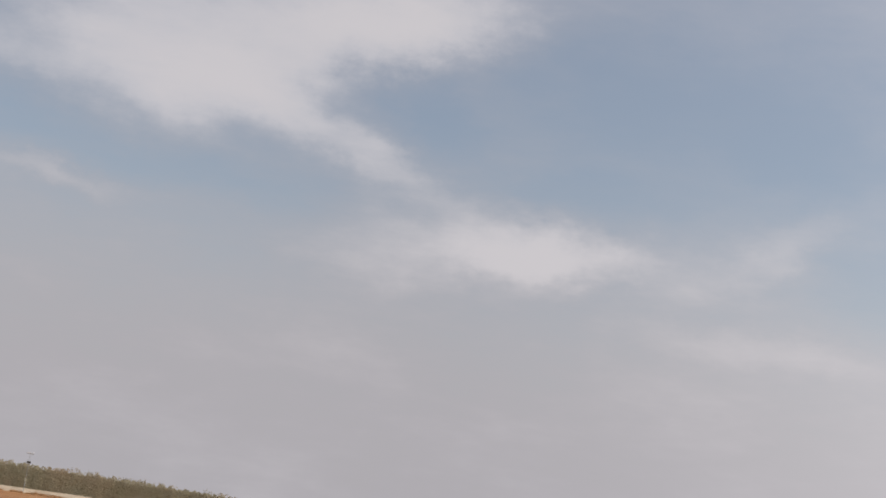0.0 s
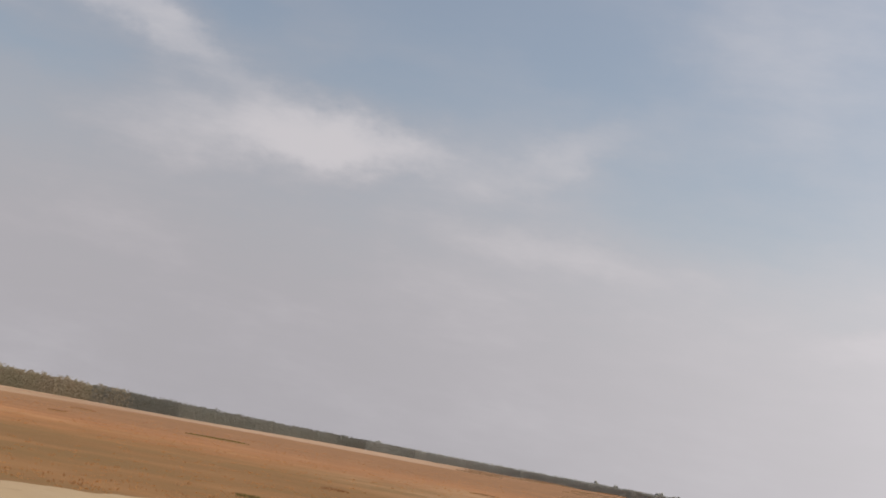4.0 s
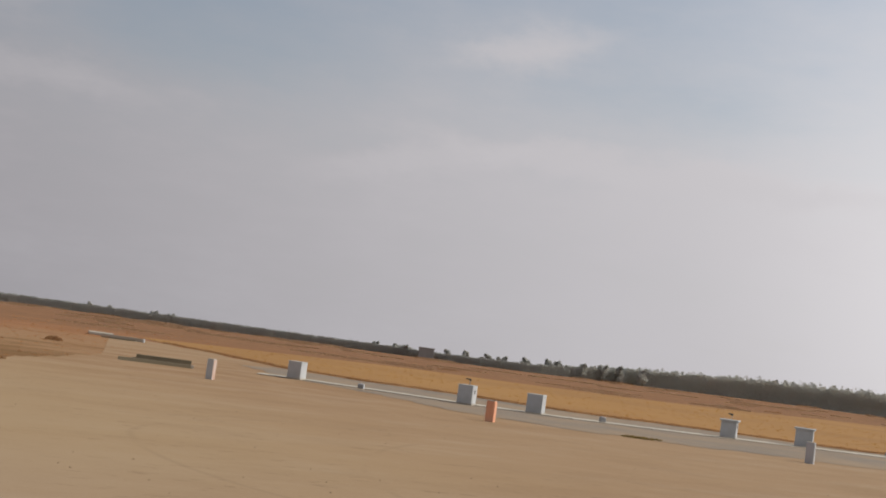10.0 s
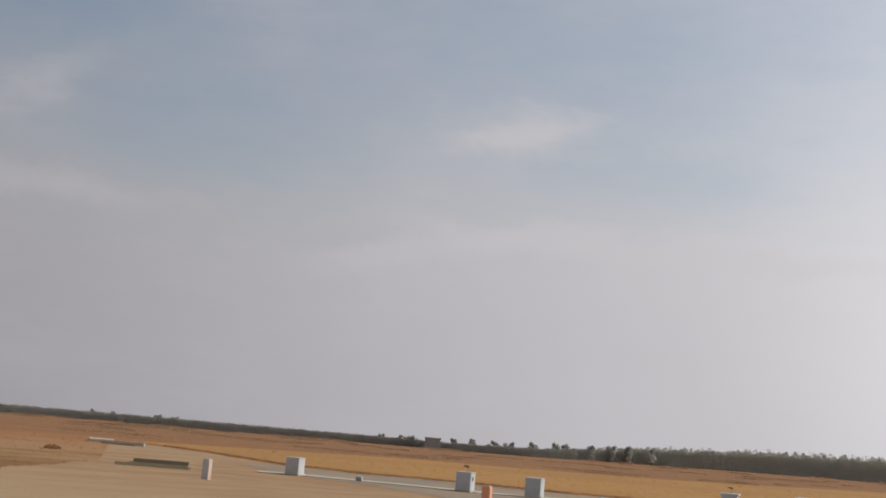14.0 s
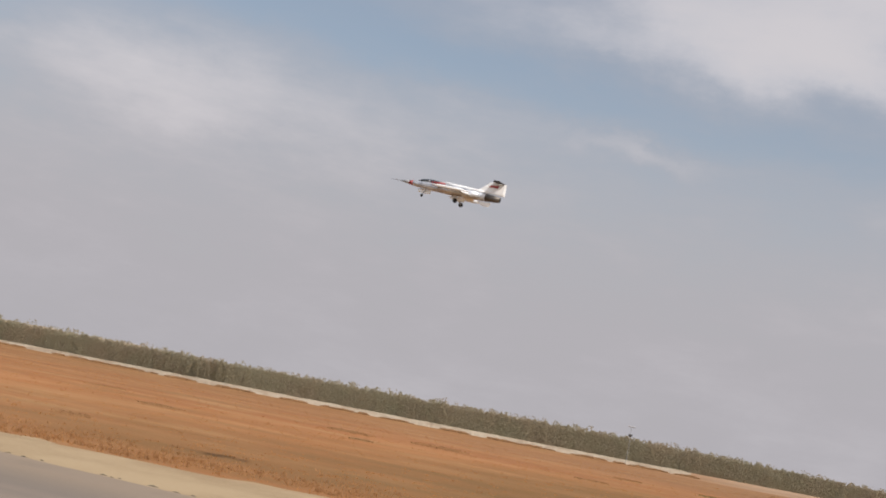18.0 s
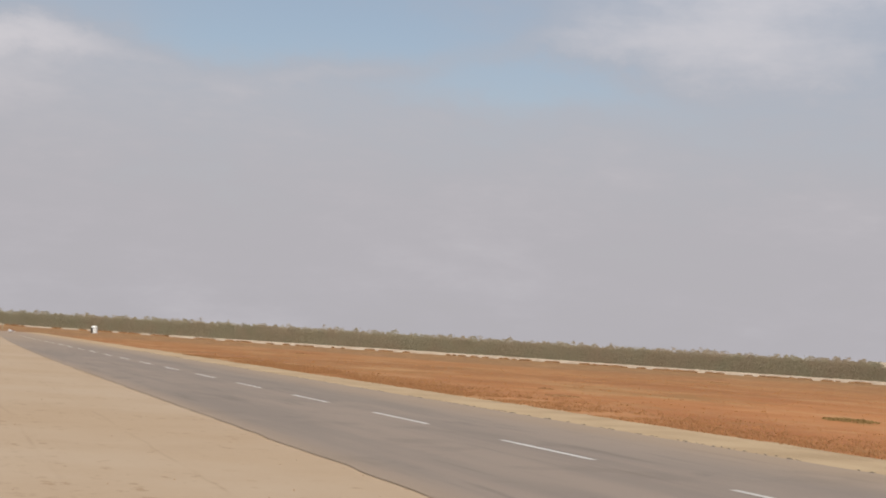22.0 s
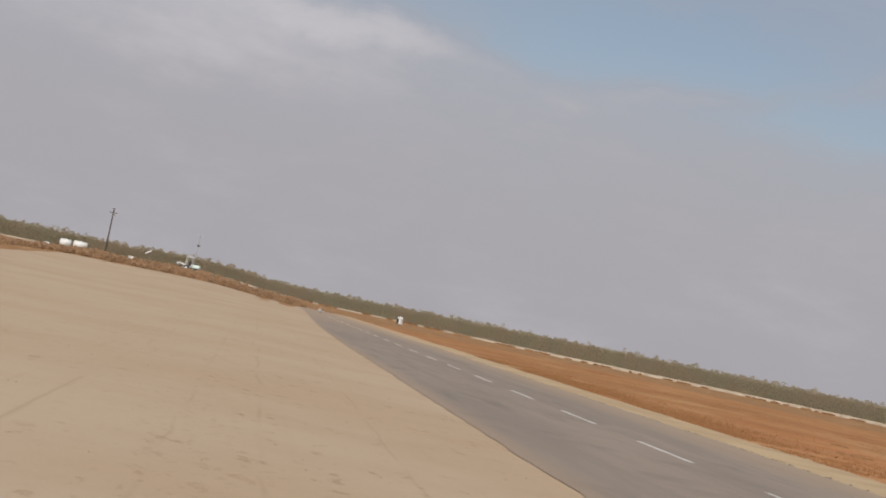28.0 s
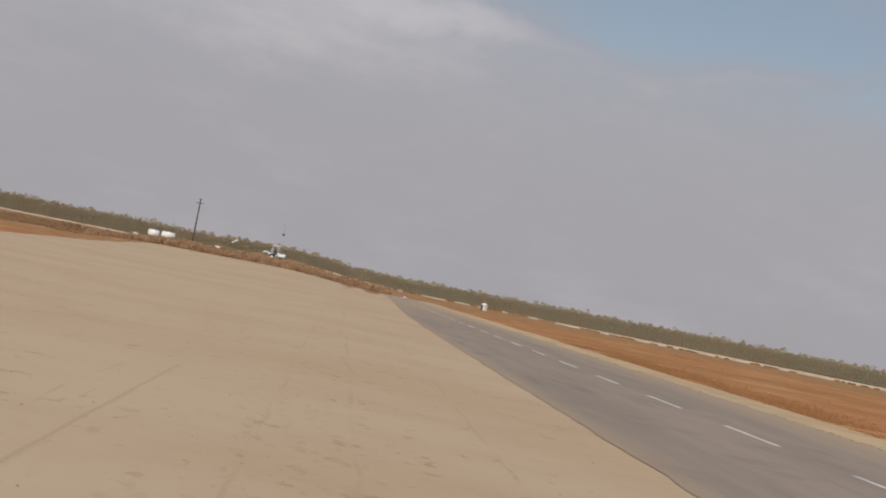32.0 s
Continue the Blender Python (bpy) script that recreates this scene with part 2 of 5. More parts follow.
DRY_SCRUB = foliage("russet dry scrub", (0.455, 0.292, 0.170), (0.400, 0.272, 0.165), (0.500, 0.330, 0.190), (0.450, 0.290, 0.170), 0.4)
GREEN_SCRUB = foliage("olive green weeds", (0.233, 0.172, 0.064), (0.274, 0.172, 0.069), (0.199, 0.159, 0.053), (0.233, 0.172, 0.058))
CLOD = material("brown earth clods", (0.245, 0.170, 0.105), 0.95, scale=2.0)
CRUMB = material("broken asphalt crumbs", (0.104, 0.088, 0.072), 0.95, scale=2.0)


def land_material():
    """Dry grassland: orange and russet patches in bands, straw and brown stains, fine grassy grain."""
    m = bpy.data.materials.new("dry orange grassland")
    m.use_nodes = True
    k = Nodes(m.node_tree)
    where = k.add("ShaderNodeTexCoord").outputs["Object"]
    huge = k.noise(where, 0.012, 4.0, 0.6, (0.7, 1.6, 1))
    broad = k.noise(where, 0.035, 6.0, 0.66, (0.8, 1.1, 1))
    mid = k.noise(where, 0.5, 5.0, 0.65, (0.7, 1.3, 1))
    grain = k.noise(where, 9.0, 4.0, 0.7)
    c = k.mix(k.ramp(broad, 0.35, 0.65), (0.335, 0.146, 0.058, 1), (0.241, 0.096, 0.038, 1))
    c = k.mix(k.math("MULTIPLY", k.ramp(huge, 0.5, 0.7), 0.7), c, (0.222, 0.108, 0.049, 1))
    c = k.mix(k.math("MULTIPLY", k.ramp(k.noise(where, 0.09, 6.0, 0.68, (0.6, 1.0, 1)), 0.50, 0.66), 0.6), c, (0.366, 0.198, 0.094, 1))
    c = k.mix(k.math("MULTIPLY", k.ramp(mid, 0.46, 0.30), 0.18), c, (0.159, 0.076, 0.034, 1))
    c = k.mix(k.math("MULTIPLY", k.ramp(k.noise(where, 0.05, 6.0, 0.68, (0.7, 1.0, 1)), 0.53, 0.68), 0.7), c, (0.192, 0.116, 0.049, 1))
    sep = k.add("ShaderNodeSeparateXYZ")
    k.put(sep.inputs[0], where)
    east, north = sep.outputs[0], sep.outputs[1]
    far_off = k.math("MULTIPLY", k.ramp(k.math("ADD", north, k.math("MULTIPLY", mid, 60.0)), 80.0, 150.0), k.ramp(east, -90.0, 0.0, 0.2, 0.9))
    c = k.mix(far_off, c, (0.170, 0.093, 0.049, 1))
    west = k.ramp(east, -190.0, -260.0)
    rim = k.math("MULTIPLY", k.ramp(east, -140.0, -200.0), k.ramp(north, 12.0, 2.0))
    west = k.math("MAXIMUM", west, rim)
    c = k.mix(k.math("MULTIPLY", west, 0.8), c, (0.200, 0.115, 0.060, 1))
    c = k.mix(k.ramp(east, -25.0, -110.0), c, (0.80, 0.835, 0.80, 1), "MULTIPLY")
    drift = k.noise(where, 0.28, 6.0, 0.72, (0.5, 0.8, 1))
    dx, dy = k.math("SUBTRACT", east, 4.0), k.math("SUBTRACT", north, 41.0)
    r = k.math("SQRT", k.math("ADD", k.math("MULTIPLY", dx, dx), k.math("MULTIPLY", dy, dy)))
    olive = k.math("MULTIPLY", k.ramp(k.math("MULTIPLY_ADD", k.noise(where, 0.06, 6.0, 0.66), 44.0, r), 62.0, 36.0), k.ramp(drift, 0.38, 0.62, 0.85, 0.6))
    bare = k.math("MULTIPLY", k.ramp(k.math("ADD", north, k.math("MULTIPLY", mid, 30.0)), 222.0, 240.0), k.ramp(k.math("ABSOLUTE", k.math("DIVIDE", east, north)), 0.27, 0.15))
    c = k.mix(k.math("MULTIPLY", bare, k.ramp(broad, 0.36, 0.5, 0.3, 0.95)), c, (0.330, 0.234, 0.163, 1))
    dx, dy = k.math("SUBTRACT", east, 19.0), k.math("SUBTRACT", north, 62.0)
    r = k.math("SQRT", k.math("ADD", k.math("MULTIPLY", k.math("MULTIPLY", dx, dx), 3.0), k.math("MULTIPLY", dy, dy)))
    spilt = k.math("MULTIPLY", k.ramp(r, 27.0, 13.0), k.ramp(drift, 0.40, 0.54, 0.1, 0.9))
    # low growth in thin drifts, straw pale and russet dark
    c = k.mix(k.math("MULTIPLY", k.ramp(drift, 0.50, 0.66), 0.42), c, (0.376, 0.202, 0.094, 1))
    c = k.mix(k.math("MULTIPLY", k.ramp(drift, 0.48, 0.34), 0.36), c, (0.211, 0.103, 0.046, 1))
    tussock = k.noise(where, 1.2, 5.0, 0.7, (0.6, 1.0, 1))
    c = k.mix(k.math("MULTIPLY", k.ramp(tussock, 0.54, 0.70), 0.26), c, (0.185, 0.099, 0.043, 1))
    c = k.mix(k.math("MULTIPLY", k.ramp(grain, 0.4, 0.75), 0.4), c, (0.359, 0.173, 0.069, 1))
    # duller olive growth in the hollow by the sand
    c = k.mix(olive, c, (0.136, 0.084, 0.034, 1))
    # straw pale growth in loose patches towards the west
    straw = k.math("MULTIPLY", k.ramp(k.noise(where, 0.2, 7.0, 0.72, (0.45, 1.0, 1)), 0.50, 0.64), k.ramp(east, -6.0, -30.0, 0.0, 0.62))
    c = k.mix(straw, c, (0.330, 0.205, 0.098, 1))
    dull = k.math("MULTIPLY", k.ramp(k.noise(where, 0.42, 6.0, 0.7, (0.4, 1.0, 1)), 0.54, 0.66), k.ramp(east, -6.0, -30.0, 0.0, 0.42))
    c = k.mix(dull, c, (0.200, 0.128, 0.052, 1))
    # sand spilt over the grass
    c = k.mix(spilt, c, (0.275, 0.165, 0.085, 1))
    p = k.add("ShaderNodeBsdfPrincipled")
    k.put(p.inputs["Base Color"], c)
    p.inputs["Roughness"].default_value, p.inputs["Specular IOR Level"].default_value = 0.97, 0.1
    b = k.add("ShaderNodeBump")
    b.inputs["Strength"].default_value, b.inputs["Distance"].default_value = 0.4, 0.05
    k.put(b.inputs["Height"], k.math("ADD", grain, mid))
    k.put(p.inputs["Normal"], b.outputs[0])
    k.put(k.add("ShaderNodeOutputMaterial").inputs[0], p.outputs[0])
    return m


def sand_material():
    """Packed sand: pale and ochre stains, faint wheel tracks in two directions, grit."""
    m = bpy.data.materials.new("packed sand")
    m.use_nodes = True
    k = Nodes(m.node_tree)
    where = k.add("ShaderNodeTexCoord").outputs["Object"]

    def turned(angle, scale):
        n = k.add("ShaderNodeMapping")
        n.inputs["Rotation"].default_value = (0, 0, radians(angle))
        n.inputs["Scale"].default_value = scale
        k.put(n.inputs["Vector"], where)
        return n.outputs[0]

    sep = k.add("ShaderNodeSeparateXYZ")
    k.put(sep.inputs[0], where)
    east, north = sep.outputs[0], sep.outputs[1]
    broad = k.noise(where, 0.09, 5.0, 0.6)
    mid = k.noise(where, 0.5, 6.0, 0.68)
    blotch = k.noise(where, 0.3, 6.0, 0.66)
    spots = k.noise(where, 2.6, 5.0, 0.6, (0.8, 1.3, 1))
    grit = k.noise(where, 18.0, 4.0, 0.7)
    tracks = k.noise(turned(28, (0.12, 3.2, 1)), 1.0, 3.0, 0.55)
    tracks_b = k.noise(turned(-8, (0.08, 2.4, 1)), 1.0, 3.0, 0.55)
    c = k.mix(k.ramp(broad, 0.36, 0.66), (0.322, 0.250, 0.177, 1), (0.300, 0.222, 0.147, 1))
    # redder earth towards the taxiway
    c = k.mix(k.math("MULTIPLY", k.ramp(east, -4.0, 12.0), 0.9), c, (0.285, 0.185, 0.100, 1))
    dx, dy = k.math("SUBTRACT", east, 13.0), k.math("SUBTRACT", north, 50.0)
    r = k.math("SQRT", k.math("ADD", k.math("MULTIPLY", dx, dx), k.math("MULTIPLY", dy, dy)))
    c = k.mix(k.math("MULTIPLY", k.ramp(r, 24.0, 6.0), k.ramp(blotch, 0.40, 0.58, 0.1, 0.8)), c, (0.245, 0.140, 0.068, 1))
    # broad pale and ruddy sweeps left by turning wheels
    sweep = k.noise(turned(62, (0.16, 0.5, 1)), 1.0, 5.0, 0.6)
    c = k.mix(k.math("MULTIPLY", k.ramp(sweep, 0.50, 0.64), k.ramp(east, -6.0, 8.0, 0.0, 0.3)), c, (0.340, 0.255, 0.170, 1))
    c = k.mix(k.math("MULTIPLY", k.ramp(sweep, 0.46, 0.34), k.ramp(east, -6.0, 8.0, 0.0, 0.35)), c, (0.235, 0.145, 0.078, 1))
    # yellower loose sand along the grass
    c = k.mix(k.math("MULTIPLY", k.ramp(north, 8.0, 20.0), k.ramp(east, 16.0, 4.0, 0.0, 0.65)), c, (0.315, 0.222, 0.120, 1))
    c = k.mix(k.math("MULTIPLY", k.ramp(blotch, 0.48, 0.68), k.ramp(east, -4.0, 10.0, 0.10, 0.20)), c, (0.205, 0.133, 0.074, 1))
    c = k.mix(k.math("MULTIPLY", k.ramp(mid, 0.50, 0.66), k.ramp(east, -9.0, 6.0, 0.08, 0.15)), c, (0.215, 0.140, 0.079, 1))
    c = k.mix(k.math("MULTIPLY", k.ramp(mid, 0.48, 0.34), k.ramp(east, -9.0, 6.0, 0.09, 0.12)), c, (0.363, 0.285, 0.199, 1))
    c = k.mix(k.math("MULTIPLY", k.ramp(tracks, 0.57, 0.72), 0.05), c, (0.242, 0.163, 0.092, 1))
    c = k.mix(k.math("MULTIPLY", k.ramp(tracks_b, 0.58, 0.70), 0.04), c, (0.355, 0.278, 0.188, 1))
    c = k.mix(k.math("MULTIPLY", k.ramp(spots, 0.58, 0.66), k.ramp(blotch, 0.42, 0.58, 0.05, 0.5)), c, (0.189, 0.123, 0.068, 1))
    # single wheel marks: straight ones along the runway, arcs where something turned
    wander = k.math("MULTIPLY", k.math("SUBTRACT", k.noise(where, 0.25, 2.0), 0.5), 0.35)
    marks = 0.0
    for y0, w in ((-1.28, 0.045), (-1.9, 0.04), (-1.6, 0.02), (0.2, 0.05), (1.2, 0.06), (-5.4, 0.06), (-6.9, 0.06), (2.9, 0.05)):
        off = k.math("ABSOLUTE", k.math("SUBTRACT", k.math("ADD", north, wander), y0))
        marks = k.math("MAXIMUM", marks, k.math("MULTIPLY", k.ramp(off, w, 0.0), k.ramp(east, -3.0, -9.0)))
    for cx, cy, radius in ((16.0, 15.8, 10.0), (24, 10, 16.4)):
        dx, dy = k.math("SUBTRACT", east, cx), k.math("SUBTRACT", north, cy)
        r = k.math("SQRT", k.math("ADD", k.math("MULTIPLY", dx, dx), k.math("MULTIPLY", dy, dy)))
        off = k.math("ABSOLUTE", k.math("SUBTRACT", k.math("ADD", r, wander), radius))
        marks = k.math("MAXIMUM", marks, k.math("MULTIPLY", k.ramp(off, 0.10, 0.0), k.ramp(east, -1.0, 2.0)))
    marks = k.math("MULTIPLY", marks, k.ramp(k.noise(where, 0.22, 3.0), 0.46, 0.60, 0.02, 0.24))
    # one long scored line and the scuffed lane beside it
    off = k.math("ABSOLUTE", k.math("ADD", k.math("MULTIPLY_ADD", wander, 0.25, north), 1.3))
    scored = k.math("MULTIPLY", k.ramp(off, 0.045, 0.0), k.math("MULTIPLY", k.ramp(east, -9.0, -11.0), k.ramp(east, -22.5, -20.5)))
    marks = k.math("MAXIMUM", marks, k.math("MULTIPLY", scored, 0.3))
    lane = k.math("MULTIPLY", k.ramp(k.math("ABSOLUTE", k.math("SUBTRACT", north, 0.4)), 1.3, 0.2), k.math("MULTIPLY", k.ramp(east, -8.0, -11.0), k.ramp(east, -27.0, -18.0)))
    lane = k.math("MULTIPLY", lane, k.ramp(k.noise(where, 3.2, 5.0, 0.65, (0.7, 1.6, 1)), 0.54, 0.66, 0.0, 0.26))
    marks = k.math("MAXIMUM", marks, lane)
    c = k.mix(marks, c, (0.182, 0.123, 0.072, 1))
    c = k.mix(k.math("MULTIPLY", k.ramp(grit, 0.5, 0.8), 0.3), c, (0.378, 0.297, 0.205, 1))
    p = k.add("ShaderNodeBsdfPrincipled")
    k.put(p.inputs["Base Color"], c)
    p.inputs["Roughness"].default_value, p.inputs["Specular IOR Level"].default_value = 0.97, 0.1
    b = k.add("ShaderNodeBump")
    b.inputs["Strength"].default_value, b.inputs["Distance"].default_value = 0.14, 0.02
    k.put(b.inputs["Height"], k.math("SUBTRACT", k.math("MULTIPLY_ADD", mid, 0.5, grit), marks))
    k.put(p.inputs["Normal"], b.outputs[0])
    k.put(k.add("ShaderNodeOutputMaterial").inputs[0], p.outputs[0])
    return m


def asphalt_material():
    """Old asphalt: lengthwise stains, blown dust towards both rims, darker sealed patches."""
    m = bpy.data.materials.new("worn dusty asphalt")
    m.use_nodes = True
    k = Nodes(m.node_tree)
    where = k.add("ShaderNodeTexCoord").outputs["Object"]
    sep = k.add("ShaderNodeSeparateXYZ")
    k.put(sep.inputs[0], where)
    across = sep.outputs[1]
    lanes = k.noise(where, 1.0, 4.0, 0.6, (0.05, 0.55, 1))
    patch = k.noise(where, 1.0, 4.0, 0.6, (0.22, 0.6, 1))
    grain = k.noise(where, 40.0, 3.0, 0.7)
    c = k.mix(k.ramp(lanes, 0.38, 0.62), (0.200, 0.160, 0.128, 1), (0.164, 0.134, 0.110, 1))
    c = k.mix(k.math("MULTIPLY", k.ramp(patch, 0.58, 0.72), 0.6), c, (0.116, 0.097, 0.082, 1))
    seam = k.noise(where, 1.0, 4.0, 0.6, (0.10, 2.2, 1))
    c = k.mix(k.math("MULTIPLY", k.ramp(seam, 0.60, 0.70), 0.55), c, (0.105, 0.086, 0.072, 1))
    blot = k.noise(where, 0.45, 5.0, 0.65)
    c = k.mix(k.math("MULTIPLY", k.ramp(blot, 0.52, 0.70), 0.4), c, (0.116, 0.094, 0.078, 1))
    dust = k.math("ADD", k.ramp(across, 11.6, 15.0, 0.0, 0.75), k.ramp(across, 6.1, 5.2, 0.0, 0.5))
    dust = k.math("ADD", dust, k.ramp(sep.outputs[0], -70.0, -190.0, 0.0, 0.7))
    dust = k.math("MULTIPLY", dust, k.ramp(lanes, 0.25, 0.6, 0.55, 1.1))
    c = k.mix(dust, c, (0.253, 0.188, 0.128, 1))
    c = k.mix(k.math("MULTIPLY", k.ramp(grain, 0.5, 0.8), 0.35), c, (0.211, 0.168, 0.132, 1))
    p = k.add("ShaderNodeBsdfPrincipled")
    k.put(p.inputs["Base Color"], c)
    p.inputs["Roughness"].default_value, p.inputs["Specular IOR Level"].default_value = 0.88, 0.25
    b = k.add("ShaderNodeBump")
    b.inputs["Strength"].default_value, b.inputs["Distance"].default_value = 0.3, 0.01
    k.put(b.inputs["Height"], grain)
    k.put(p.inputs["Normal"], b.outputs[0])
    k.put(k.add("ShaderNodeOutputMaterial").inputs[0], p.outputs[0])
    return m


SOIL, SAND, ASPHALT = land_material(), sand_material(), asphalt_material()
WHITE_PAINT = material("whitewashed masonry", (0.475, 0.485, 0.49), 0.85, (0.40, 0.40, 0.39), (0.52, 0.53, 0.535), 3.0, 20.0, 0.2, per_object=0.05)
SALMON = material("faded salmon paint", (0.528, 0.352, 0.273), 0.8, (0.546, 0.493, 0.440), (0.563, 0.405, 0.326), 4.0, 20.0, 0.2)
ORANGE = material("faded orange paint", (0.72, 0.33, 0.19), 0.75, (0.66, 0.36, 0.23), (0.76, 0.42, 0.28), 4.0, 20.0, 0.2)
GREY_PAINT = material("grey weathered paint", (0.470, 0.470, 0.488), 0.85, (0.392, 0.392, 0.398), (0.560, 0.560, 0.568), 4.0, 20.0, 0.2)
DARK_METAL = material("dark weathered metal", (0.06, 0.058, 0.055), 0.6, (0.09, 0.075, 0.06), (0.05, 0.05, 0.05), 4.0, 20.0, 0.1, metal=0.4)
GREY_METAL = material("galvanised steel", (0.34, 0.34, 0.34), 0.5, (0.27, 0.27, 0.27), (0.40, 0.40, 0.40), 4.0, 20.0, 0.1, metal=0.6)
TIMBER = material("weathered dark timber", (0.15, 0.135, 0.09), 0.95, (0.20, 0.165, 0.11), (0.12, 0.115, 0.075), 3.0, 16.0, 0.5, (0.3, 3, 3))
PALE_TIMBER = material("bleached timber", (0.27, 0.24, 0.165), 0.95, (0.22, 0.19, 0.125), (0.31, 0.275, 0.20), 3.0, 16.0, 0.5, (0.3, 3, 3))
STRAW = foliage("pale tan dry brush", (0.36, 0.225, 0.125), (0.29, 0.185, 0.105), (0.40, 0.265, 0.15), (0.34, 0.215, 0.115))
RED_PLASTIC = material("faded red plastic", (0.36, 0.07, 0.04), 0.6, (0.30, 0.06, 0.04), (0.40, 0.10, 0.06), 6.0, 20.0, 0.05)
POLE_WOOD = material("tarred pole wood", (0.055, 0.045, 0.038), 0.9, (0.08, 0.065, 0.05), (0.04, 0.035, 0.03), 2.0, 10.0, 0.3)
WHITE_PLASTIC = material("white tank plastic", (0.520, 0.515, 0.500), 0.5, (0.420, 0.410, 0.380), (0.560, 0.555, 0.540), 1.5, 8.0, 0.05)
MINT = material("pale mint paint", (0.50, 0.58, 0.53), 0.5, (0.46, 0.55, 0.49), (0.56, 0.66, 0.60), 1.5, 8.0, 0.05)
RUBBER = material("black tyre rubber", (0.02, 0.02, 0.02), 0.85, scale=6.0)
# second colour: dark blotches painted in for reflections on the polished skin
SILVER = material("bright silver skin", (0.60, 0.62, 0.66), 0.32, (0.30, 0.31, 0.34), (0.72, 0.74, 0.78), 16.0, 10.0, 0.0, metal=0.5)
JET_WHITE = material("white jet paint", (0.80, 0.79, 0.78), 0.35, (0.72, 0.71, 0.70), (0.82, 0.82, 0.81), 6.0, 20.0, 0.0, coat=0.3)
JET_RED = material("dark red jet paint", (0.30, 0.05, 0.05), 0.4, (0.25, 0.045, 0.045), (0.34, 0.07, 0.06), 6.0, 20.0, 0.0, coat=0.3)
EXHAUST = material("heat stained exhaust metal", (0.16, 0.135, 0.11), 0.45, (0.10, 0.09, 0.08), (0.20, 0.17, 0.14), 8.0, 20.0, 0.0, metal=0.7)
BLACK = material("matt black", (0.015, 0.015, 0.016), 0.7, scale=6.0)
SMOKED = material("smoked canopy glazing", (0.05, 0.055, 0.06), 0.08, (0.04, 0.045, 0.05), (0.06, 0.06, 0.07), 6.0, 20.0, 0.0, coat=1.0)
BLUE_SHEET = material("faded blue sheet metal", (0.24, 0.28, 0.36), 0.6, scale=2.0)


# ---- the large structure ----
def smooth(v):
    v = min(1.0, max(0.0, v))
    return v * v * (3 - 2 * v)


def dip(x, y):
    """How far the field lies below the runway towards the bank before the woods."""
    return 0.72 * smooth((math.hypot(x, y) - 90) / 120) * smooth((y - 35) / 70) * smooth((20 - x) / 70)


def gz(x, y):
    """Height of the land: level round the runway, sloping down to the bank, rising gently far out to the west."""
    rise = 0.3 * smooth((-x - 300) / 100) + 1.4 * smooth((-x - 250) / 70) * smooth((30 - y) / 50)
    rise += 0.9 * smooth((x - 185) / 85) * smooth((y - 60) / 80)
    return rise - dip(x, y) + 1.0 * smooth((-x - 170) / 80) * smooth((8 - y) / 18) * smooth((y + 46) / 14)


def mesh_object(name, verts, faces, mat, parent=None):
    me = bpy.data.meshes.new(name)
    me.from_pydata([tuple(v) for v in verts], [], faces)
    me.materials.append(mat)
    me.update()
    ob = new(name, me)
    ob.parent = parent
    return ob


def part(name, bm, mat, parent=None, label=""):
    me = bpy.data.meshes.new(name)
    bmesh.ops.recalc_face_normals(bm, faces=bm.faces[:])
    bm.to_mesh(me)
    bm.free()
    me.materials.append(mat)
    ob = new(name, me)
    ob.parent = parent
    return tagged(ob, label)


def thing(name, x, y, z, rz=0.0):
    ob = new(name)
    ob.empty_display_size = 0.2
    ob.matrix_basis = pose(x, y, z, 0, 0, rz)
    return ob


def star_sheet(name, reach, rings, lift, mat, steps=360, first=0.0):
    """A sheet round the camera's stand, out to reach(az) in every direction, lying on the land."""
    verts, faces = [(0, 0, gz(0, 0) + lift)], []
    for i in range(steps):
        az = 360.0 * i / steps
        r = reach(az)
        for f in rings:
            p = heading(az) * r * f
            verts.append((p.x, p.y, gz(p.x, p.y) + lift))
    n = len(rings)
    for i in range(steps):
        a, b = 1 + i * n, 1 + (i + 1) % steps * n
        faces.append((0, a, b))
        faces += [(a + j, a + j + 1, b + j + 1, b + j) for j in range(n - 1)]
    return mesh_object(name, verts, faces, mat)


def outline_reach(points, rough=0.0):
    """The farthest crossing of a ray at an azimuth with a closed outline."""
    def reach(az):
        d = heading(az)
        best = 1.0
        for (x0, y0), (x1, y1) in zip(points, points[1:] + points[:1]):
            ex, ey = x1 - x0, y1 - y0
            det = d.x * -ey + d.y * ex
            if abs(det) < 1e-9:
                continue
            t = (x0 * -ey + y0 * ex) / det
            s = (d.x * y0 - d.y * x0) / det
            if t > 0 and -1e-6 <= s <= 1 + 1e-6:
                best = max(best, t)
        p = d * best
        return best * (1 + rough * noise.noise((p.x * 0.35, p.y * 0.35, 0)) + rough * 0.5 * noise.noise((p.x * 1.3, p.y * 1.3, 5)))
    return reach


def flat_sheet(name, points, lift, mat, parent=None):
    bm = bmesh.new()
    vs = [bm.verts.new((x, y, gz(x, y) + lift)) for x, y in points]
    bmesh.ops.triangle_fill(bm, edges=[bm.edges.new((a, b)) for a, b in zip(vs, vs[1:] + vs[:1])], use_beauty=True)
    for f in bm.faces:
        if f.normal.z < 0:
            f.normal_flip()
    me = bpy.data.meshes.new(name)
    bm.to_mesh(me)
    bm.free()
    me.materials.append(mat)
    ob = new(name, me)
    ob.parent = parent
    return ob


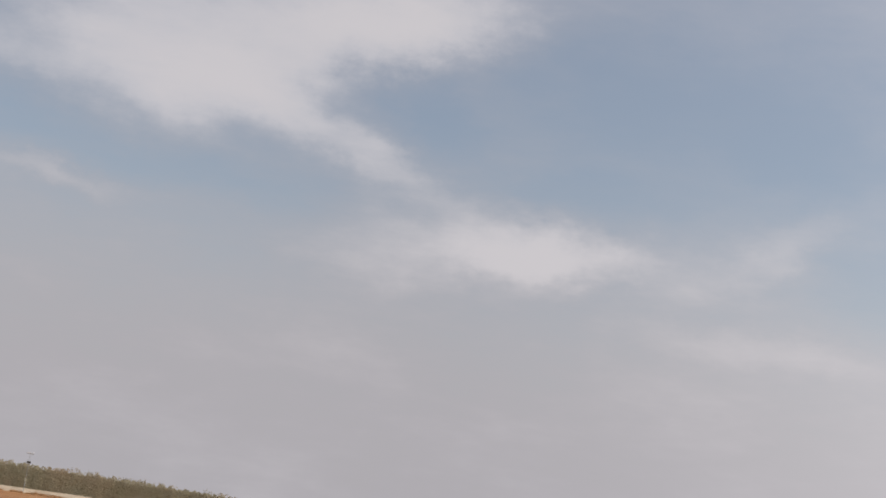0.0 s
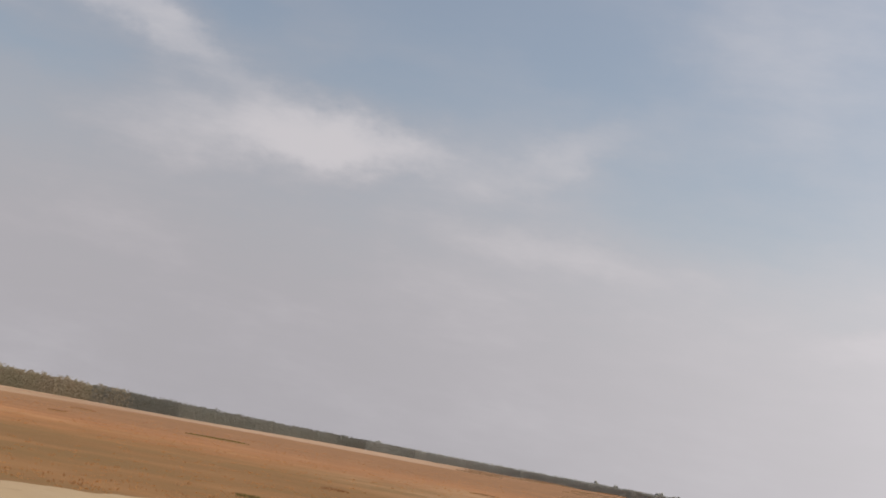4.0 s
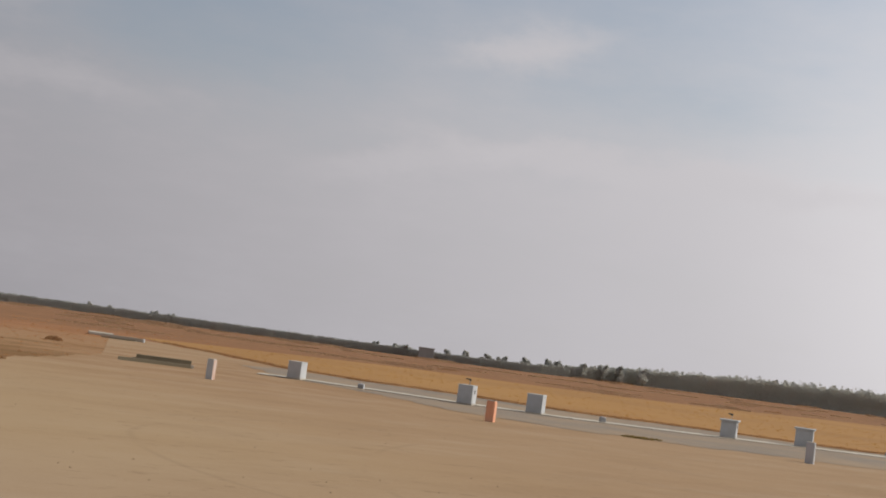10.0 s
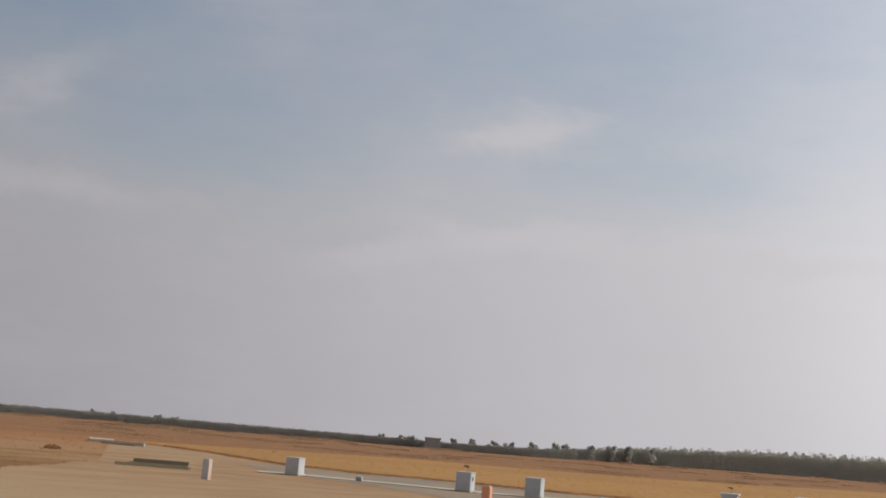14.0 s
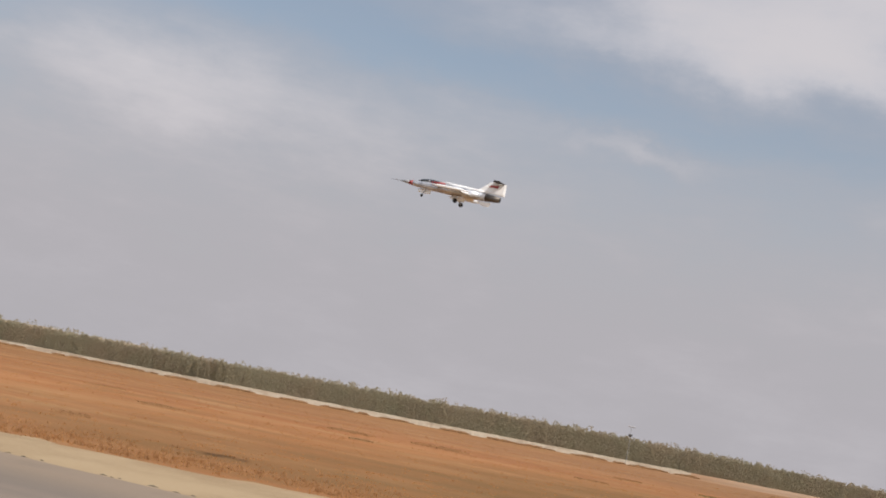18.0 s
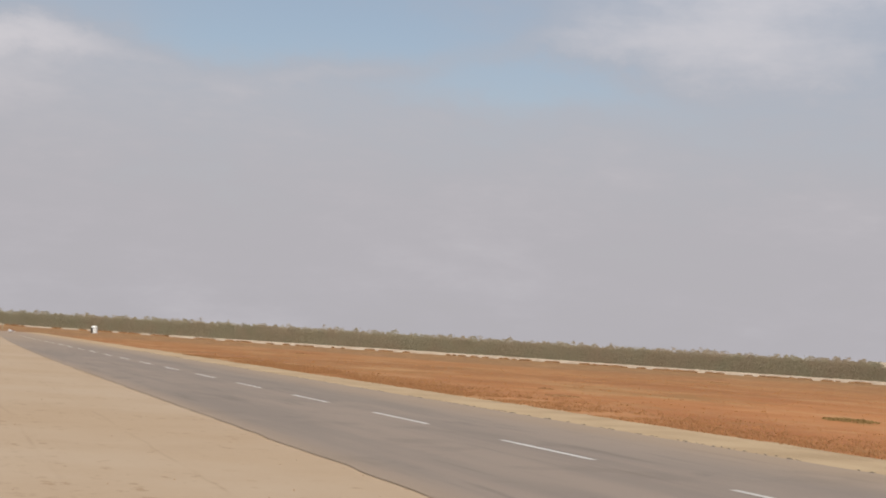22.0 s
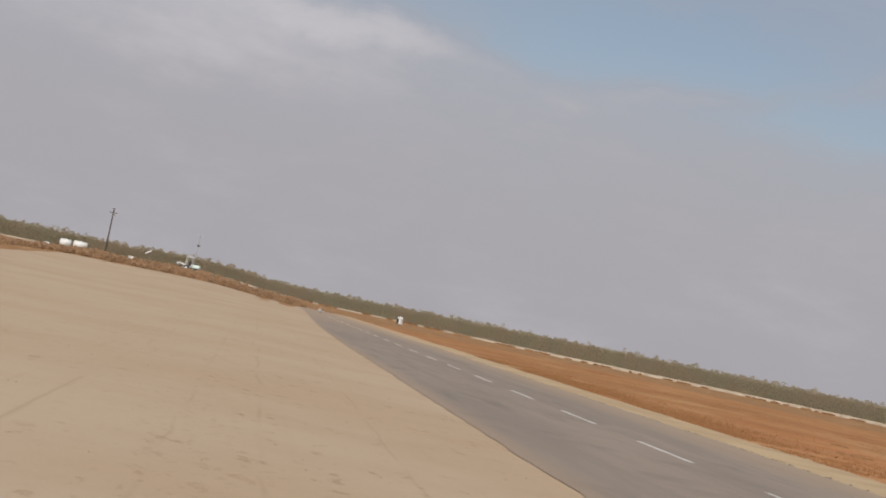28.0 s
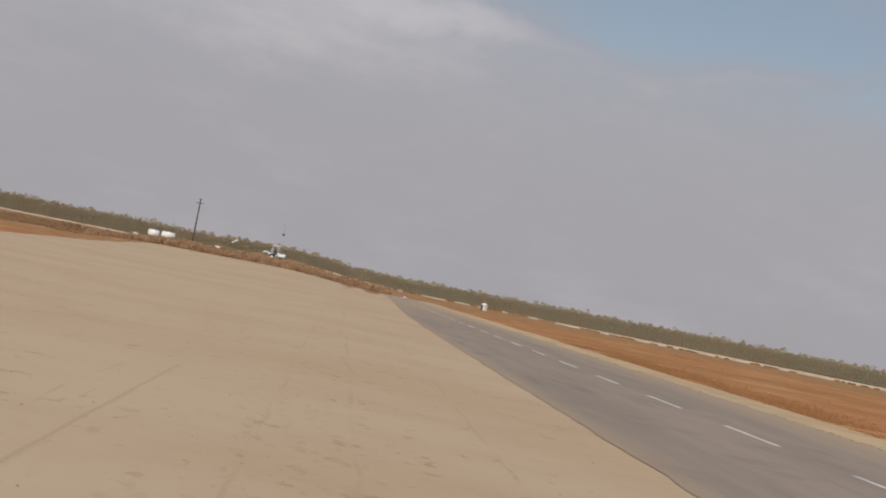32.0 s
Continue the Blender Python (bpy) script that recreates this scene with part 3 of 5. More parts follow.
def ribbon(name, stations, lift, mat, rough=0.0, parent=None):
    """A band along x: stations of (x, y low, y high), its rims wavering a little."""
    verts, faces = [], []
    for i, (x, a, b) in enumerate(stations):
        a += rough * noise.noise((x * 0.5, 3.1, 0)) + rough * 0.6 * noise.noise((x * 1.7, 8.1, 0))
        b += rough * noise.noise((x * 0.5, 7.7, 0)) + rough * 0.6 * noise.noise((x * 1.7, 1.1, 0))
        verts += [(x, a, gz(x, a) + lift), (x, b, gz(x, b) + lift)]
        if i:
            j = 2 * i
            faces.append((j - 2, j, j + 1, j - 1))
    return mesh_object(name, verts, faces, mat, parent)


RINGS = [0.0005 * 1.05 ** i for i in range(200) if 0.0005 * 1.05 ** i < 0.98] + [1.0]
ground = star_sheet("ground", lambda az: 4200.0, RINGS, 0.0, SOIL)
tagged(ground, "dry orange grassland with worn soil reaching to the horizon", "ground", kind="structure")

APRON = [(-60, -40), (-108, -25), (-160, -29.5), (-185, -30.5), (-215, -31), (-240, -30), (-250, -15), (-252, 5), (-254, 18), (-120, 18), (-60, 17.9), (-30, 17.8),
         (-20, 18.0), (-12, 18.9), (-5.6, 20.7), (0, 26.8), (3.6, 30.6), (7.8, 35.0), (10.2, 40.0), (14.6, 48.0), (17.4, 53.5), (21.5, 60), (22.6, 68), (26.2, 76), (27.4, 86),
         (30.5, 90), (30, 84.6), (29.2, 72.2), (27.8, 60.6), (29.5, 56), (33, 53), (35.5, 47.8), (40.6, 46), (43.5, 42.8), (60, 37.5),
         (90, 20), (120, -20), (80, -60), (0, -70)]
apron = star_sheet("sand_apron", outline_reach(APRON, 0.045), [0.02 * 1.05 ** i for i in range(90) if 0.02 * 1.05 ** i < 0.98] + [1.0],
                   0.012, SAND, 1440)
tagged(apron, "packed beige sand apron with tyre tracks beside the runway", "sand", kind="structure")

xs = [-252 + 0.75 * i for i in range(333)]
# the asphalt ends, broken off unevenly, just short of where the camera stands
runway = ribbon("runway", [(x, 5.2 + 3.5 * smooth((x + 8) / 6) + 3.0 * smooth((-x - 60) / 180), 15.05 - 3.5 * smooth((x + 8) / 6)) for x in xs if x < -2.6], 0.022, ASPHALT, 0.10)
tagged(runway, "worn grey asphalt model airfield runway with dusty edges", "runway", kind="structure")
shoulder = ribbon("runway_shoulder", [(x, 14.8, 17.8 + (0.0 if x < -22 else 0.012 * (x + 22) ** 2)) for x in xs if x < -3], 0.017, STRIP_SAND, 0.2)
tagged(shoulder, "strip of loose yellow sand along the runway", "sand", kind="structure")

# centre line: painted dashes about four metres long
for i in range(22):
    x0 = -4.5 - 8.27 * i
    ribbon("centre_dash", [(x0 - 4.0 + 0.5 * j, 10.04, 10.19) for j in range(9)], 0.027, PAINT, 0.012, runway)

ROAD_OUT = [(24.5, 58), (27.4, 60.4), (29.2, 55.8), (32.8, 52.7), (35.3, 47.5), (40.4, 45.7), (43.3, 42.6), (60, 37.3), (90, 20), (78, 7), (60, 16), (45, 24), (34, 30.5),
            (29, 31.8), (25, 33.4), (23, 37), (23.4, 42.6), (22.6, 49.0)]
ROAD_RIM = []
for (x0, y0), (x1, y1) in zip(ROAD_OUT, ROAD_OUT[1:] + ROAD_OUT[:1]):
    n = max(1, int(math.hypot(x1 - x0, y1 - y0) / 0.6))
    for i in range(n):
        x, y = x0 + (x1 - x0) * i / n, y0 + (y1 - y0) * i / n
        ROAD_RIM.append((x + 0.5 * noise.noise((x * 0.9, y * 0.9, 3)), y + 1.1 * noise.noise((x * 0.7, y * 0.7, 6)) if y < 45.0 and x < 60 and y < 60 - x * 0.45 else y))
taxiway = flat_sheet("taxiway", ROAD_RIM, 0.02, ROAD)
tagged(taxiway, "sandy grey asphalt taxiway beside the concrete strip", "taxiway", kind="structure")
FIELD = [(32.5, 95), (49, 104), (63, 110), (74, 105), (86, 105), (107, 113), (145, 134), (200, 140), (260, 120), (180, -10), (92, 20), (60, 37.8), (43.8, 43.1), (40.8, 46.3),
         (35.8, 48.1), (33.2, 53.3), (29.8, 56.3), (28.2, 60.8), (29.6, 72.3), (30.5, 84.8)]
field = flat_sheet("grass_field", FIELD, 0.015, YELLOW)
tagged(field, "golden dry grass field beside the taxiway", "grass field", kind="structure")

# concrete strip: slabs end to end along a slightly bent line
STRIP = [(21.7, 49.5), (23.2, 48.7), (26, 45.6), (28, 43.0), (30, 41.6), (33.5, 40.6), (37, 40.0), (41, 39.4), (46, 38.8), (60, 37.0)]
strip = tagged(thing("concrete_strip", *STRIP[0], 0.0), "pale concrete kerb strip of slabs set along the taxiway", "kerb strip", kind="structure")


def along(line, s):
    for (x0, y0), (x1, y1) in zip(line, line[1:]):
        d = math.hypot(x1 - x0, y1 - y0)
        if s <= d:
            return x0 + (x1 - x0) * s / d, y0 + (y1 - y0) * s / d, math.degrees(math.atan2(y1 - y0, x1 - x0))
        s -= d
    return x1, y1, math.degrees(math.atan2(y1 - y0, x1 - x0))


def box(bm, x0, x1, y0, y1, z0, z1, bevel=0.0):
    r = bmesh.ops.create_cube(bm, size=1.0, matrix=Matrix.Translation(((x0 + x1) / 2, (y0 + y1) / 2, (z0 + z1) / 2))
                              @ Matrix.Diagonal((x1 - x0, y1 - y0, z1 - z0, 1)))
    if bevel:
        edges = list({e for v in r["verts"] for e in v.link_edges})
        bmesh.ops.bevel(bm, geom=edges, offset=bevel, segments=1, affect="EDGES")


def rod(bm, a, b, r0, r1=None, sides=10):
    a, b = Vector(a), Vector(b)
    m = Matrix.Translation((a + b) / 2) @ (b - a).to_track_quat("Z", "Y").to_matrix().to_4x4()
    bmesh.ops.create_cone(bm, cap_ends=True, segments=sides, radius1=r0, radius2=r0 if r1 is None else r1, depth=(b - a).length, matrix=m)


bm = bmesh.new()
box(bm, -0.745, 0.745, -0.62, 0.62, 0.0, 0.03, 0.006)
slab = part("slab", bm, CONCRETE, strip)
for i in range(26):
    x, y, a = along(STRIP, 0.75 + 1.5 * i)
    ob = slab if i == 0 else new("slab", slab.data)
    ob.parent = strip
    ob.matrix_basis = pose(x - STRIP[0][0], y - STRIP[0][1], 0.02, random.uniform(-0.2, 0.2), 0, a)


# ---- far woods, banks ----
# azimuth, distance, tree height of the wood's front edge
WOOD_WEST = [
    (180, 480, 5), (130, 480, 5), (108, 480, 6.4), (98, 480, 6.2), (90, 480, 4.9), (83, 470, 5.5), (76, 450, 5.7), (70, 430, 5.4),
    (61, 390, 5.2), (53.4, 365, 5.2), (53.0, 363, 5.3), (52.7, 362, 3.6), (52.2, 361, 3.0), (51.7, 360, 4.6), (51.2, 359, 5.2), (49, 345, 5.0),
    (39, 298, 4.75), (31, 266, 4.4),
]
WOOD_EAST = [
    (22, 256, 4.5), (15, 254, 4.45), (9.6, 254, 4.05), (5, 256, 3.4), (0, 262, 2.9), (-3, 285, 2.6), (-6.4, 325, 2.5), (-9, 335, 2.25),
    (-13, 340, 2.15), (-22, 345, 2.15), (-28, 350, 2.15), (-31, 350, 2.0), (-34.4, 355, 2.3), (-36.2, 360, 2.9), (-39, 365, 4.4), (-43.3, 370, 5.6),
    (-46.7, 370, 6.3), (-52, 370, 6.6), (-75, 400, 6.5), (-120, 480, 6), (-180, 480, 5),
]
WOOD = WOOD_WEST + WOOD_EAST


def wood_at(az):
    for (a0, d0, h0), (a1, d1, h1) in zip(WOOD, WOOD[1:]):
        if a1 <= az <= a0:
            f = (a0 - az) / (a0 - a1)
            return d0 + (d1 - d0) * f, h0 + (h1 - h0) * f
    return 560, 5


def leaf_cloud(centres, sizes, rng, outward=None, spread=0.6, bend=0.35):
    """Many small bent leaf clumps, two triangles each, facing all ways or mostly outward."""
    n = len(centres)
    a = rng.normal(size=(n, 3))
    if outward is not None:
        way = outward + rng.normal(size=(n, 3)) * spread
        a = np.cross(way, a)
    a /= np.linalg.norm(a, axis=1, keepdims=True)
    b = np.cross(a, rng.normal(size=(n, 3)) if outward is None else way)
    b /= np.linalg.norm(b, axis=1, keepdims=True)
    s = sizes[:, None]
    c = np.cross(a, b) * s * bend
    v = np.stack([centres - a * s, centres - b * s * 0.6 + c, centres + a * s, centres + b * s * 0.6 + c], 1).reshape(-1, 3)
    i = np.arange(n)[:, None] * 4
    return v, np.concatenate([i + [0, 1, 3], i + [1, 2, 3]])


def cloud_object(name, verts, faces, mat, parent=None):
    me = bpy.data.meshes.new(name)
    me.vertices.add(len(verts))
    me.vertices.foreach_set("co", np.asarray(verts, np.float32).ravel())
    me.loops.add(faces.size)
    me.loops.foreach_set("vertex_index", faces.astype(np.int32).ravel())
    me.polygons.add(len(faces))
    me.polygons.foreach_set("loop_start", np.arange(0, faces.size, 3, dtype=np.int32))
    me.materials.append(mat)
    me.update(calc_edges=True)
    me.validate()
    ob = new(name, me)
    ob.parent = parent
    return ob


def wood_many(az):
    table = np.asarray(WOOD[::-1])
    return np.interp(az, table[:, 0], table[:, 1]), np.interp(az, table[:, 0], table[:, 2])


def land_many(x, y):
    def ease(v):
        v = np.clip(v, 0, 1)
        return v * v * (3 - 2 * v)
    rise = 0.3 * ease((-x - 300) / 100) + 1.4 * ease((-x - 250) / 70) * ease((30 - y) / 50)
    rise += 0.9 * ease((x - 185) / 85) * ease((y - 60) / 80)
    return rise + 1.0 * ease((-x - 170) / 80) * ease((8 - y) / 18) * ease((y + 46) / 14)


def ways(az):
    a = np.radians(az)
    return np.stack([-np.sin(a), np.cos(a)], 1)


def woods(name, az_from, az_to, mat, per_metre, leaf, label, seed=1, spacing=2.3, rough=0.065, curtain=0.36, stray=0.32):
    """A wood seen from its edge: rows of leafy crowns down to the ground, each of small clumps, with bare shoots above."""
    rng = np.random.default_rng(seed)
    d_mid, _ = wood_many(np.array([(az_from + az_to) / 2]))
    length = math.radians(az_from - az_to) * d_mid[0]
    rows, depth = 3, 2.2
    per_row = int(length / spacing)
    t_az, t_back, t_k, t_r = [], [], [], []
    for row in range(rows):
        a = az_to + (az_from - az_to) * (np.arange(per_row) + 0.5 * (row % 2) + rng.uniform(-0.38, 0.38, per_row)) / per_row
        t_az.append(a)
        t_back.append(row * depth + rng.uniform(-0.5, 0.5, per_row))
        swell = np.array([noise.noise((v * 3.1, row * 0.7, seed)) for v in a])
        t_k.append(0.88 + 0.025 * row + rough * rng.normal(size=per_row).clip(-1.6, 2.0) + 0.10 * swell)
        t_r.append(spacing * rng.uniform(0.75, 1.25, per_row))
    t_az, t_back, t_k, t_r = (np.concatenate(v) for v in (t_az, t_back, t_k, t_r))
    n = int(per_metre * length)
    share = np.repeat([0.62, 0.26, 0.12], per_row)
    pick = rng.choice(len(t_az), n, p=share / share.sum())
    d, h = wood_many(t_az[pick])
    h = h * t_k[pick]
    up = rng.random(n) ** 0.8
    up = np.where(pick >= per_row, 0.45 + 0.55 * up, up)
    # crowns widest below the middle, drawn in to a blunt uneven top
    girth = np.clip(1 - np.abs((up - 0.34) / 0.70) ** 3.4, 0.22, 1) * t_r[pick]
    turn = np.arcsin(rng.uniform(-1, 1, n))
    out_r = girth * rng.uniform(0.85, 1.06, n)
    side, fwd = np.sin(turn) * out_r, -0.2 * np.cos(turn) * out_r
    az = t_az[pick] + np.degrees(side / d)
    dist = d + t_back[pick] + fwd + t_r[pick] * 0.3
    # an even leafy curtain fills the gaps between the crowns
    m = int(curtain * n)
    az[:m] = rng.uniform(az_to, az_from, m)
    d[:m], h[:m] = wood_many(az[:m])
    up[:m] = rng.random(m) ** 0.85 * (0.87 + 0.06 * np.sin(az[:m] * 9.1) * np.sin(az[:m] * 4.3 + seed) + 0.03 * np.sin(az[:m] * 31.7))
    dist[:m] = d[:m] + rng.uniform(-0.25, 0.25, m)
    turn[:m] *= 0.4
    xy = ways(az) * dist[:, None]
    cents = np.column_stack([xy, land_many(xy[:, 0], xy[:, 1]) + np.maximum(0.06, h * up)])
    w = ways(az)
    out = np.column_stack([w * np.cos(turn)[:, None] * -1 + np.column_stack([w[:, 1], -w[:, 0]]) * -0.45 * np.sin(turn)[:, None], 0.2 + 0.1 * up ** 3])
    v, f = leaf_cloud(cents, leaf * rng.uniform(0.6, 1.3, n), rng, out, stray, 0.2)
    # the thicket's inner mass, lower than the crowns
    cols = int(length / 1.5)
    a = np.linspace(az_to, az_from, cols + 1)
    d, h = wood_many(a)
    core = []
    for j, u in enumerate((0.0, 0.28, 0.52, 0.79, 0.81)):
        bump = np.array([noise.noise((q * 5.0, u * 3, seed + 2)) for q in a])
        xy = ways(a) * (d + 0.5 + 0.5 * u + 0.3 * bump + (3.0 if j == 4 else 0))[:, None]
        core.append(np.column_stack([xy, land_many(xy[:, 0], xy[:, 1]) + u * h * (1 + 0.06 * bump)]))
    core = np.stack(core, 1).reshape(-1, 3)
    i = np.arange(cols)[:, None] * 5 + np.arange(4)[None]
    i = i.reshape(-1)
    tris = np.concatenate([np.column_stack([i, i + 5, i + 6]), np.column_stack([i, i + 6, i + 1])])
    f = np.concatenate([f, len(v) + tris])
    v = np.concatenate([v, core])
    # shoots standing out of the crowns
    m = n // 70
    pick = rng.integers(0, len(t_az), m)
    d, h = wood_many(t_az[pick])
    top = h * t_k[pick] * rng.uniform(0.86, 0.98, m)
    az = t_az[pick] + np.degrees(rng.normal(size=m) * 0.6 / d)
    xy = ways(az) * (d + t_back[pick] + 1.0)[:, None]
    z = land_many(xy[:, 0], xy[:, 1]) + top
    across = ways(az + 90) * rng.uniform(0.05, 0.13, m)[:, None]
    tall = h * np.abs(rng.normal(size=m)) * 0.05 + 0.10
    tip = np.column_stack([xy + across * rng.normal(size=m)[:, None], z + tall])
    shoots = np.stack([np.column_stack([xy - across, z]), np.column_stack([xy + across, z]), tip], 1).reshape(-1, 3)
    f = np.concatenate([f, len(v) + np.arange(3 * m).reshape(-1, 3)])
    v = np.concatenate([v, shoots])
    return tagged(cloud_object(name, v, f, mat), label, "woods", kind="stuff")


woods("scrub_woods", 112, 40, LEAVES, 760, 0.15, "low haze tinted olive scrub woods with uneven clumps beyond the runway", 1, 1.7, 0.085, 0.38, 0.36)
woods("scrub_woods", 40, 2, LEAVES, 720, 0.135, "low haze tinted olive scrub woods lining the far side of the field", 7, 1.15, 0.07, 0.6, 0.24)
# sunlit and shaded stretches of the far wood, each with its own foliage colour
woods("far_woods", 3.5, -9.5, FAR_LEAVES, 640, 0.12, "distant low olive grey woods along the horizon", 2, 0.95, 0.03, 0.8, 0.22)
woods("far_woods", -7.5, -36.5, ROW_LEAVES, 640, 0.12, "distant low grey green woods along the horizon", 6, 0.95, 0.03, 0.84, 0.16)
woods("tall_woods", -35, -64, BACKLIT_LEAVES, 760, 0.165, "dark grey green woods of taller trees behind the grass field", 3, 1.3, 0.075, 0.5, 0.24)
woods("outer_woods", 180, 112, LEAVES, 60, 0.5, "low haze tinted woods far behind the apron", 4, 4.0)
woods("outer_woods", -64, -180, BACKLIT_LEAVES, 60, 0.5, "low grey green woods far behind the apron", 5, 4.0)


def bank_line(name, a0, a1, off, label):
    """A low earth bank before the woods: a worn pale face with a ragged foot, level ground behind its crest."""
    verts, faces = [], []
    az = a0
    while az > a1:
        d, _ = wood_at(az)
        d -= off
        worn = 0.6 * noise.noise((az * 1.3, 0, 0)) + 0.4 * noise.noise((az * 6.0, 3, 0))
        p = heading(az) * (d - 4)
        low = gz(p.x, p.y)
        crest = low + dip(p.x, p.y)
        lift = 0.10 + 0.10 * worn + 0.35 * smooth((az - 78) / 8)
        for f, z in ((-3.2 - worn, low - 0.1), (-1.6, low + (crest + lift - low) * (0.6 + 0.2 * worn)), (-0.5 + 0.3 * worn, crest + lift), (2.0, crest + lift * 0.6), (off + 3.0, crest - 0.05)):
            q = heading(az) * (d + f)
            verts.append((q.x, q.y, z))
        n = len(verts)
        if n > 5:
            faces += [(n - 10 + j, n - 9 + j, n - 4 + j, n - 5 + j) for j in range(4)]
        az -= 0.1
    return tagged(mesh_object(name, verts, faces, BANK), label, "earth bank", kind="structure")


bank_line("earth_bank", 105, 12, 5.0, "low pale sandy earth bank in front of the scrub woods")


# ---- things by the taxiway ----
def wheel_mesh(bm, c, r, w, axis="Y", sides=20):
    c = Vector(c)
    d = Vector((0, w / 2, 0)) if axis == "Y" else Vector((w / 2, 0, 0))
    rod(bm, c - d, c + d, r, None, sides)


def masonry_box(x, y, w, dep, h, cap, stalk, label):
    ob = thing("masonry_box", x, y, 0.052, -49)
    bm = bmesh.new()
    box(bm, -w / 2, w / 2, -dep / 2, dep / 2, 0, h - (0.07 if cap else 0.035), 0.012)
    part("body", bm, WHITE_PAINT, ob)
    bm = bmesh.new()
    over = 0.06 if cap else 0.012
    box(bm, -w / 2 - over, w / 2 + over, -dep / 2 - over, dep / 2 + over, h - (0.07 if cap else 0.035), h, 0.012)
    part("cap", bm, WHITE_PAINT, ob)
    bm = bmesh.new()
    box(bm, -w / 2 - 0.02, w / 2 + 0.02, -dep / 2 - 0.02, dep / 2 + 0.02, -0.045, 0.03, 0.01)
    part("plinth", bm, CONCRETE, ob, "grey concrete plinth")
    if stalk:
        bm = bmesh.new()
        rod(bm, (0.05, 0, h), (0.05, 0, h + 0.17), 0.012)
        st = part("stalk", bm, GREY_METAL, ob, "thin metal stalk")
        bm = bmesh.new()
        rod(bm, (-0.10, 0, h + 0.215), (0.07, 0, h + 0.19), 0.018, 0.035)
        box(bm, 0.03, 0.09, -0.03, 0.03, h + 0.15, h + 0.21, 0.008)
        part("nozzle", bm, DARK_METAL, st, "small dark nozzle head")
        bm = bmesh.new()
        box(bm, w / 2, w / 2 + 0.015, -0.08, 0.02, h * 0.55, h * 0.75, 0.004)
        part("hatch", bm, DARK_METAL, ob, "small dark hatch on the side")
    return tagged(ob, label, "masonry box", "boxes along the strip")


masonry_box(22.75, 48.35, 0.54, 0.56, 0.64, False, False, "square whitewashed masonry box standing on the concrete strip")
masonry_box(27.05, 43.1, 0.56, 0.54, 0.68, False, True, "whitewashed masonry box with a small nozzle on top")
masonry_box(29.25, 41.9, 0.58, 0.54, 0.68, False, False, "plain square whitewashed masonry box on the strip")
masonry_box(36.75, 39.95, 0.58, 0.54, 0.68, True, True, "whitewashed masonry box with overhanging cap and nozzle")
masonry_box(40.15, 39.45, 0.66, 0.56, 0.72, True, False, "whitewashed masonry box with a wide overhanging cap")


def marker_post(x, y, w, h, mat, side, label, rz):
    ob = thing("marker_post", x, y, 0.012, rz)
    bm = bmesh.new()
    box(bm, -w / 2, w / 2, -w / 2, w / 2, -0.01, h - 0.02, 0.014)
    part("shaft", bm, mat, ob)
    bm = bmesh.new()
    box(bm, -w / 2 + 0.004, w / 2 - 0.004, -w / 2 + 0.004, w / 2 - 0.004, h - 0.02, h, 0.01)
    part("top", bm, CONCRETE, ob, "pale mortar top")
    bm = bmesh.new()
    box(bm, w / 2, w / 2 + 0.012, -w / 2 + 0.006, w / 2 - 0.006, 0.0, h - 0.03, 0.003)
    part("face", bm, side, ob, "painted side face")
    return tagged(ob, label, "marker post", "marker posts")


marker_post(15.9, 39.8, 0.21, 0.62, WHITE_PAINT, SALMON, "short white and salmon marker post set in sand", -50)
marker_post(21.6, 33.1, 0.23, 0.60, ORANGE, ORANGE, "short orange painted marker post set in sand", -50)
marker_post(30.3, 29.5, 0.23, 0.62, GREY_PAINT, WHITE_PAINT, "short grey marker post at the asphalt edge", -54)


def edge_light(x, y, rz):
    ob = thing("edge_light", x, y, 0.062, rz)
    bm = bmesh.new()
    box(bm, -0.10, 0.09, -0.09, 0.09, 0, 0.17, 0.012)
    part("housing", bm, GREY_METAL, ob)
    bm = bmesh.new()
    box(bm, 0.09, 0.125, -0.085, 0.085, 0.0, 0.17, 0.006)
    part("end_plate", bm, WHITE_PAINT, ob, "white end plate")
    bm = bmesh.new()
    rod(bm, (0, 0, 0.17), (0, 0, 0.19), 0.05, 0.04, 14)
    part("lens", bm, GREY_PAINT, ob, "low grey lens")
    return tagged(ob, "small grey box light with a white end plate", "edge light", "edge lights")


edge_light(23.95, 47.0 - 1.6, -38)
edge_light(31.4, 40.75, -20)
edge_light(44.3, 38.95, -8)

# stacked timbers and concrete beams
def log_beam(name, x, y, z, length, size, rz, mat, label, tip=None, pitch=0.0):
    ob = thing(name, x, y, z, rz)
    bm = bmesh.new()
    n = 7
    rows = []
    for i in range(n):
        u = -length / 2 + length * i / (n - 1)
        k = 1 + 0.10 * noise.noise((u * 2, x, y))
        rows.append([bm.verts.new((u, a * size / 2 * k, size / 2 + b * size / 2 * k + pitch * u)) for a, b in ((-1, -1), (1, -1), (1, 1), (-1, 1))])
    for r0, r1 in zip(rows, rows[1:]):
        for i in range(4):
            bm.faces.new((r0[i], r0[(i + 1) % 4], r1[(i + 1) % 4], r1[i]))
    bm.faces.new(rows[0][::-1])
    bm.faces.new(rows[-1])
    part("beam", bm, mat, ob)
    if tip:
        bm = bmesh.new()
        box(bm, length / 2, length / 2 + 0.10, -size / 2, size / 2, 0, size, 0.01)
        part("end_block", bm, tip, ob, "pale end block")
    return tagged(ob, label, "beam")


